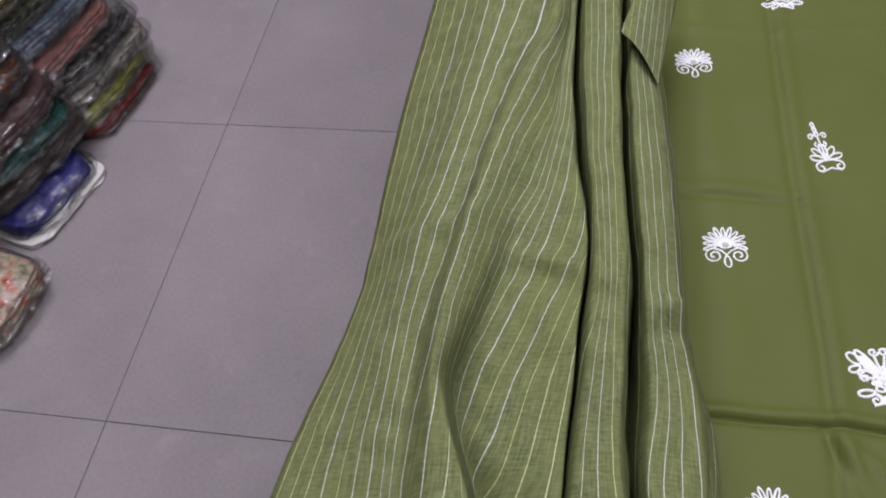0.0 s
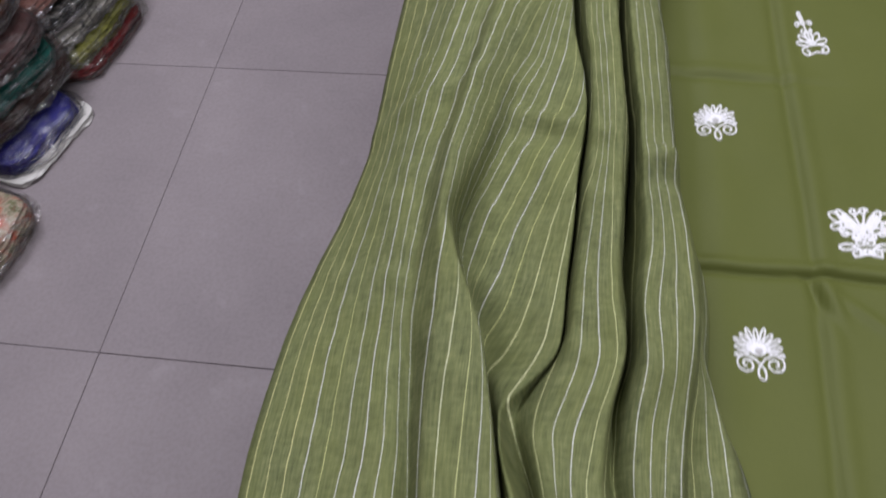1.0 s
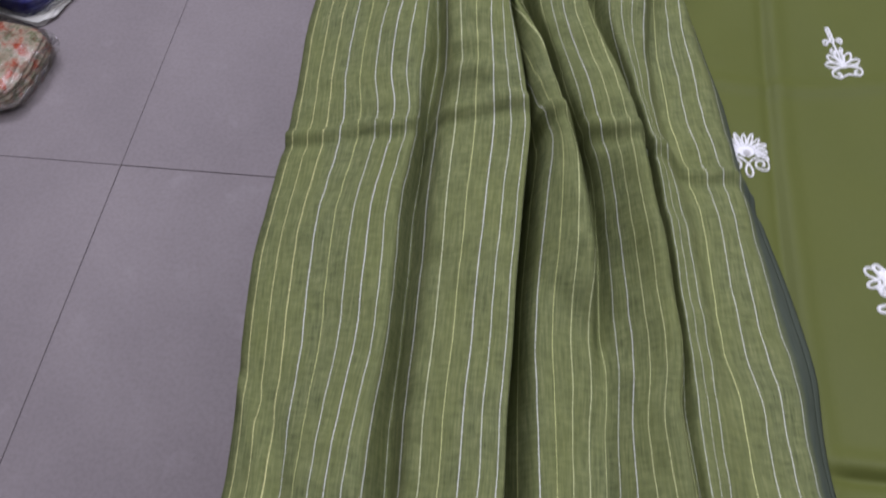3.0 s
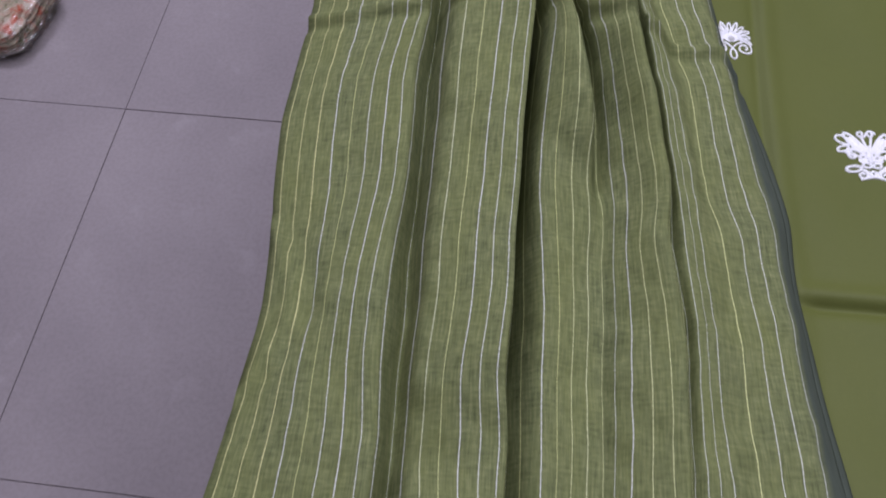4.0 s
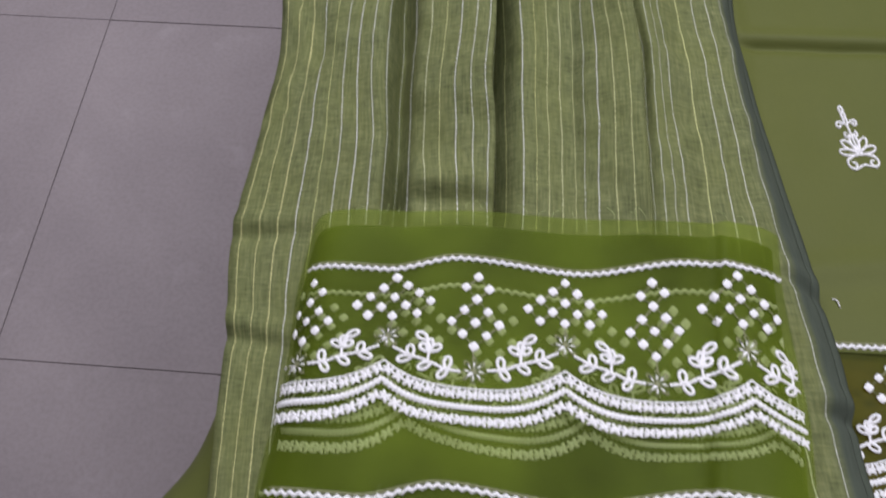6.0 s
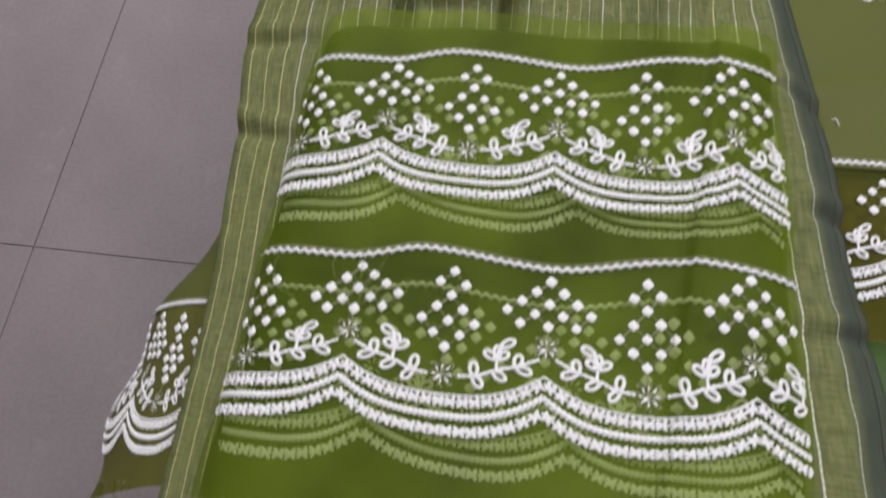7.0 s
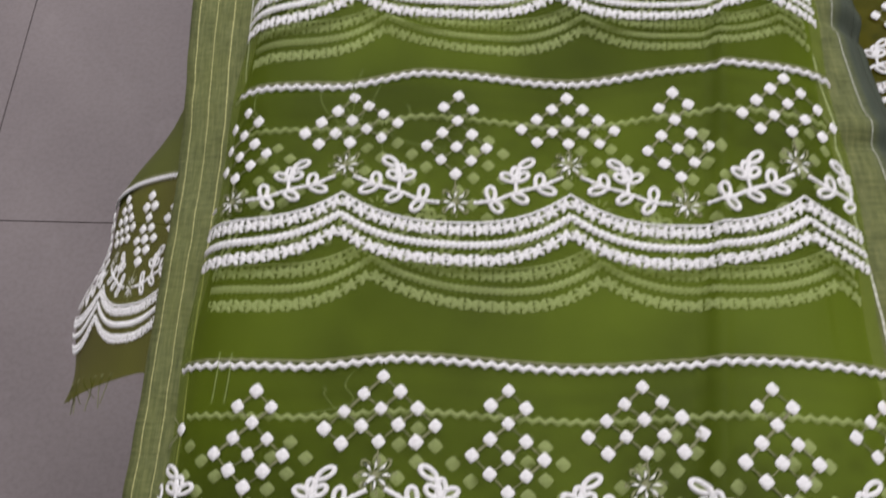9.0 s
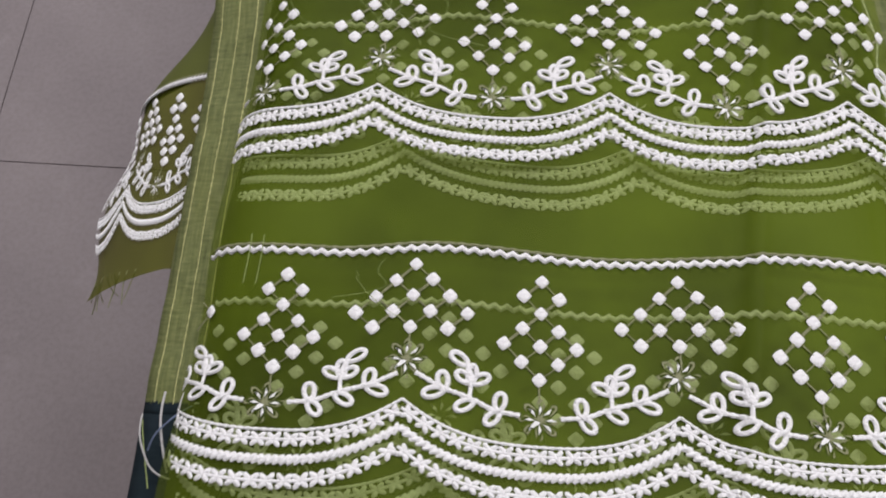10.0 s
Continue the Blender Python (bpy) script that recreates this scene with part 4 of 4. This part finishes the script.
def thread(parent, pts, radius, material, name="loose_thread"):
    cu = bpy.data.curves.new(name, "CURVE")
    cu.dimensions, cu.bevel_depth, cu.bevel_resolution, cu.resolution_u = "3D", radius, 1, 6
    sp = cu.splines.new("NURBS")
    sp.points.add(len(pts) - 1)
    for p, q in zip(sp.points, pts):
        p.co = (*q, 1)
    sp.use_endpoint_u = True
    cu.materials.append(material)
    tmp = bpy.data.objects.new(name, cu)
    scene.collection.objects.link(tmp)
    bpy.context.view_layer.update()
    me = bpy.data.meshes.new_from_object(tmp.evaluated_get(bpy.context.evaluated_depsgraph_get()))
    bpy.data.objects.remove(tmp)
    ob = new(name, me)
    ob.parent = parent
    return ob


M_LIME = thread_white("pale_green_thread", (0.30, 0.37, 0.14))
rt = random.Random(5)
M_BLUE = thread_white("pale_blue_thread", (0.16, 0.20, 0.32))
thread(dupatta, [(0.5578, -0.981, 0.666), (0.5581, -0.987, 0.668), (0.5592, -0.993, 0.668), (0.5608, -0.999, 0.667), (0.5622, -1.005, 0.664)], 0.0004, M_EYE)
thread(dupatta, [(0.5637, -0.981, 0.666), (0.5638, -0.987, 0.669), (0.5643, -0.992, 0.669), (0.5655, -0.997, 0.668), (0.5672, -1.001, 0.666)], 0.00034, M_EYE)
thread(dupatta, [(0.5512, -0.988, 0.664), (0.5518, -0.994, 0.667), (0.5556, -1.000, 0.668), (0.5588, -1.006, 0.668), (0.5645, -1.007, 0.667)], 0.0003, M_EYE)
thread(dupatta, [(0.5678, -0.985, 0.668), (0.5640, -0.988, 0.670), (0.5600, -0.992, 0.669), (0.5570, -0.995, 0.668), (0.5558, -0.999, 0.666)], 0.0003, M_BLUE)
thread(dupatta, [(0.5520, -0.990, 0.665), (0.5535, -0.995, 0.667), (0.5560, -1.002, 0.667), (0.5580, -1.010, 0.666)], 0.00022, M_LIME)
for k in range(8):
    x0, y0 = rt.uniform(0.578, 0.64), rt.choice((-0.833, -0.835, -0.838, -0.938))
    pl = [(x0 + rt.uniform(-0.012, 0.012) * i / 3, y0 - 0.005 * i + rt.uniform(-0.006, 0.006), 0.6865) for i in range(5)]
    thread(upper, pl, 0.00008, M_LIME)
for x0 in (0.583, 0.5868):
    thread(upper, [(x0, -0.934, 0.6862), (x0 + 0.0004, -0.942, 0.6866), (x0 - 0.0003, -0.950, 0.6864)], 0.00014, M_LIME)
for k in range(16):
    x0 = rt.uniform(0.578, 0.778)
    y0 = -0.706 + 0.7 * float(warp_y(x0))
    thread(upper, [(x0, y0, 0.681), (x0 + rt.uniform(-0.003, 0.003), y0 + 0.002, 0.682), (x0 + rt.uniform(-0.005, 0.005), y0 + rt.uniform(0.003, 0.007), 0.679)], 0.00012, M_LIME, "frayed_thread")
for k in range(9):
    s0 = 0.466 + 0.006 * k
    a = [float(q) for q in kurta_place(s0, -0.829)]
    thread(kurta, [a, (a[0] + rt.uniform(-0.003, 0.003), a[1] - 0.004, a[2] - 0.001), (a[0] + rt.uniform(-0.005, 0.005), a[1] - rt.uniform(0.006, 0.014), a[2] - 0.004)], 0.00022, M_GREY, "frayed_thread")
a = [float(q) for q in kurta_place(0.828, -0.719)]
thread(kurta, [(a[0] - 0.002, a[1] + 0.001, a[2] + 0.001), (a[0], a[1] + 0.002, a[2] + 0.002), (a[0] + 0.001, a[1] - 0.003, a[2] + 0.0015)], 0.0003, M_WHITE)
a = [float(q) for q in kurta_place(0.7105, -0.005)]
thread(kurta, [(a[0] - 0.002, a[1], a[2] + 0.001), (a[0], a[1] + 0.001, a[2] + 0.002), (a[0] + 0.004, a[1], a[2] + 0.001)], 0.0003, M_WHITE)

# ---------------------------------------------------------------- packed garments on the floor


def rounded_slab(bm, lx, ly, lz, seed, swell, crumple, nx=10, ny=26, nz=10, power=4.0):
    """A soft pillow-cornered block, lx thick, ly long and lz high, standing on z = 0."""
    r = bmesh.ops.create_cube(bm, size=2.0)
    bmesh.ops.subdivide_edges(bm, edges=list(bm.edges), cuts=20, use_grid_fill=True)
    for v in bm.verts:
        p = v.co
        k = (abs(p.x) ** power + abs(p.y) ** power + abs(p.z) ** power) ** (1 / power)
        p = p / k
        n1 = noise.noise(Vector((p.x * 1.5 + seed, p.y * 3, p.z * 2)))
        n2 = noise.noise(Vector((p.x * 4, p.y * 9 + seed, p.z * 7)))
        d = 1 + crumple * (n1 + 0.5 * n2)
        fat = 1 - swell * (p.y * p.y * 0.6 + p.z * p.z * 0.4)
        v.co = Vector((p.x * lx / 2 * fat * d, p.y * ly / 2 * (1 + crumple * 0.3 * n2), (p.z * (1 + crumple * 0.25 * n1) + 1) * lz / 2))
    lo = min(v.co.z for v in bm.verts)
    for v in bm.verts:
        v.co.z -= lo


def colours_of(name, a, b, c, scale=45):
    return printed_cloth(name, a, b, c, scale)


def packet(edge, y, z, wide, length, thick, turn, cloth, label, seed, lean=0.0):
    """A folded garment lying flat in its bag; edge is where its side towards the table lies."""
    ob = holder("packed_garment", label, "packet", "garment packets in the pile")
    bm = bmesh.new()
    rounded_slab(bm, wide * 0.93, length * 0.92, thick * 0.86, seed, 0.06, 0.04, power=7.0)
    for v in bm.verts:
        v.co.z += thick * 0.06
        k = abs(v.co.x) / (wide * 0.465)
        v.co.x *= 1 - 0.018 * (1 + math.sin(v.co.z * 700 + 2.0 * math.sin(v.co.y * 30 + seed)))
    part("folded_garment", bm, cloth, ob)
    bm = bmesh.new()
    rounded_slab(bm, wide, length, thick, seed + 7.7, 0.10, 0.11, power=5.0)
    for v in bm.verts:
        q = Vector((v.co.x * 14, v.co.y * 9, v.co.z * 26 + seed))
        v.co += v.co.normalized() * 0.008 * (0.35 - abs(noise.noise(q)) - 0.5 * abs(noise.noise(q * 2.3)))
    low = min(v.co.z for v in bm.verts)
    for v in bm.verts:
        v.co.z -= low
    part("plastic_bag", bm, M_FILM, ob, "crinkled clear polythene bag")
    bm = bmesh.new()
    ring = []
    for i in range(73):
        a = 6.2832 * i / 72
        ca, sa = math.cos(a), math.sin(a)
        k = (abs(ca) ** 5 + abs(sa) ** 5) ** -0.2
        row = []
        for j, out in enumerate((0.97, 1.03, 1.09)):
            sway = noise.noise(Vector((ca * 4, sa * 7 + seed, j * 0.6)))
            row.append(bm.verts.new((ca * k * wide / 2 * (1 + (out - 1) * 0.5), sa * k * length / 2 * out, thick * (0.46 + 0.05 * j * sway) + 0.003 * j * sway)))
        if ring:
            for j in range(2):
                bm.faces.new((ring[j], row[j], row[j + 1], ring[j + 1]))
        ring = row
    part("bag_seam", bm, M_FILM, ob, "flat sealed edge of the bag")
    if "white" in label and "border" in label:
        bm = bmesh.new()
        rounded_slab(bm, wide * 1.025, length * 1.03, thick * 0.26, seed + 2.2, 0.02, 0.05, power=9.0)
        part("bag_border", bm, M_RIM, ob, "white plastic border of the bag")
    ob.matrix_basis = pose(edge, y, z, 0, lean, turn) @ pose(-wide / 2, 0, 0)
    return ob


# stacks: edge towards the table, middle along, then packets from the floor up: thickness, colours, words
STACKS = (
    (-0.196, 0.650, -10, (
        (0.030, 0.000, 0.24, 0.0, ("red_print", (0.24, 0.012, 0.02), (0.34, 0.025, 0.03), (0.40, 0.12, 0.11)), "red garment folded in a clear plastic bag on the floor"),
        (0.036, -0.008, 0.26, 0.0, ("lime_print", (0.17, 0.18, 0.012), (0.46, 0.46, 0.10), (0.22, 0.23, 0.03)), "olive yellow garment folded in a clear plastic bag"),
        (0.030, -0.016, 0.27, 0.02, ("cream_print", (0.42, 0.40, 0.34), (0.55, 0.52, 0.46), (0.10, 0.10, 0.10)), "cream garment folded in a clear plastic bag"),
        (0.040, -0.030, 0.27, 0.02, ("black_print", (0.015, 0.015, 0.017), (0.04, 0.04, 0.04), (0.36, 0.34, 0.32)), "black and white garment folded in a clear plastic bag"),
        (0.045, -0.050, 0.26, 0.0, ("pink_print", (0.52, 0.22, 0.17), (0.66, 0.33, 0.27), (0.46, 0.18, 0.14)), "salmon pink garment folded in a clear plastic bag"),
        (0.055, -0.062, 0.27, 0.0, ("pale_blue_print", (0.16, 0.22, 0.36), (0.42, 0.52, 0.68), (0.10, 0.13, 0.26)), "pale blue printed garment folded in a clear plastic bag"),
        (0.045, -0.070, 0.26, 0.0, ("bottle_print", (0.010, 0.016, 0.012), (0.035, 0.05, 0.02), (0.15, 0.17, 0.05)), "dark green garment folded in a clear plastic bag"),
        (0.050, -0.075, 0.26, 0.0, ("olive_brown_print", (0.15, 0.12, 0.04), (0.26, 0.22, 0.08), (0.09, 0.08, 0.03)), "olive brown garment folded in a clear plastic bag"),
    )),
    (-0.218, 0.405, -16, (
        (0.050, 0.000, 0.20, -0.030, ("royal_blue_print", (0.014, 0.016, 0.20), (0.03, 0.034, 0.36), (0.07, 0.07, 0.40)), "royal blue garment in a white bordered plastic bag"),
        (0.046, -0.030, 0.27, 0.010, ("brown_print", (0.055, 0.028, 0.022), (0.11, 0.06, 0.05), (0.07, 0.036, 0.03)), "dark brown garment folded in a clear plastic bag"),
        (0.040, -0.036, 0.26, 0.005, ("teal_print", (0.006, 0.085, 0.07), (0.012, 0.20, 0.165), (0.01, 0.11, 0.09)), "teal garment folded in a clear plastic bag"),
        (0.055, -0.036, 0.28, 0.010, ("maroon_print", (0.065, 0.03, 0.03), (0.15, 0.07, 0.065), (0.10, 0.035, 0.035)), "maroon brown garment folded in a clear plastic bag"),
        (0.050, -0.065, 0.27, 0.010, ("rust_print", (0.28, 0.10, 0.02), (0.09, 0.03, 0.02), (0.03, 0.03, 0.03)), "rust and black garment folded in a clear plastic bag"),
        (0.050, -0.080, 0.27, 0.020, ("charcoal_print", (0.02, 0.02, 0.022), (0.05, 0.05, 0.05), (0.14, 0.13, 0.11)), "charcoal garment folded in a clear plastic bag"),
    )),
    (-0.190, 0.155, -6, (
        (0.058, 0.000, 0.18, 0.0, ("orange_print", (0.75, 0.13, 0.05), (0.78, 0.66, 0.50), (0.30, 0.32, 0.16)), "orange flowered garment folded in a clear plastic bag"),
        (0.050, -0.090, 0.20, 0.01, ("wine_print", (0.12, 0.02, 0.03), (0.26, 0.06, 0.06), (0.07, 0.03, 0.03)), "wine red garment folded in a clear plastic bag"),
    )),
)
seed = 1.0
for edge, mid_y, turn, items in STACKS:
    z = 0.0
    for thick, back, length, slide, spec, lab in items:
        seed += 3.1
        packet(edge + back, mid_y + slide + random.uniform(-0.008, 0.008), z, 0.30, length, thick, turn + random.uniform(-4, 4), colours_of(*spec), lab, seed, random.uniform(-1.5, 1.5))
        z += thick * 0.93

# ---------------------------------------------------------------- floor tiles


def tile_mesh():
    bm = bmesh.new()
    box(bm, -0.2995, 0.2995, -0.2995, 0.2995, -0.012, 0.0)
    top = [e for e in bm.edges if all(v.co.z > -0.001 for v in e.verts)]
    bmesh.ops.bevel(bm, geom=top, offset=0.0007, segments=1, affect="EDGES")
    return flat_mesh("tile", bm, M_TILE, False)


ME_TILE = tile_mesh()
for i in range(-5, 6):
    for j in range(-6, 6):
        t = new("tile", ME_TILE)
        t.parent = floor
        t.location = (0.3 + 0.6 * i, 0.3 + 0.6 * j, 0.0005 * random.random())
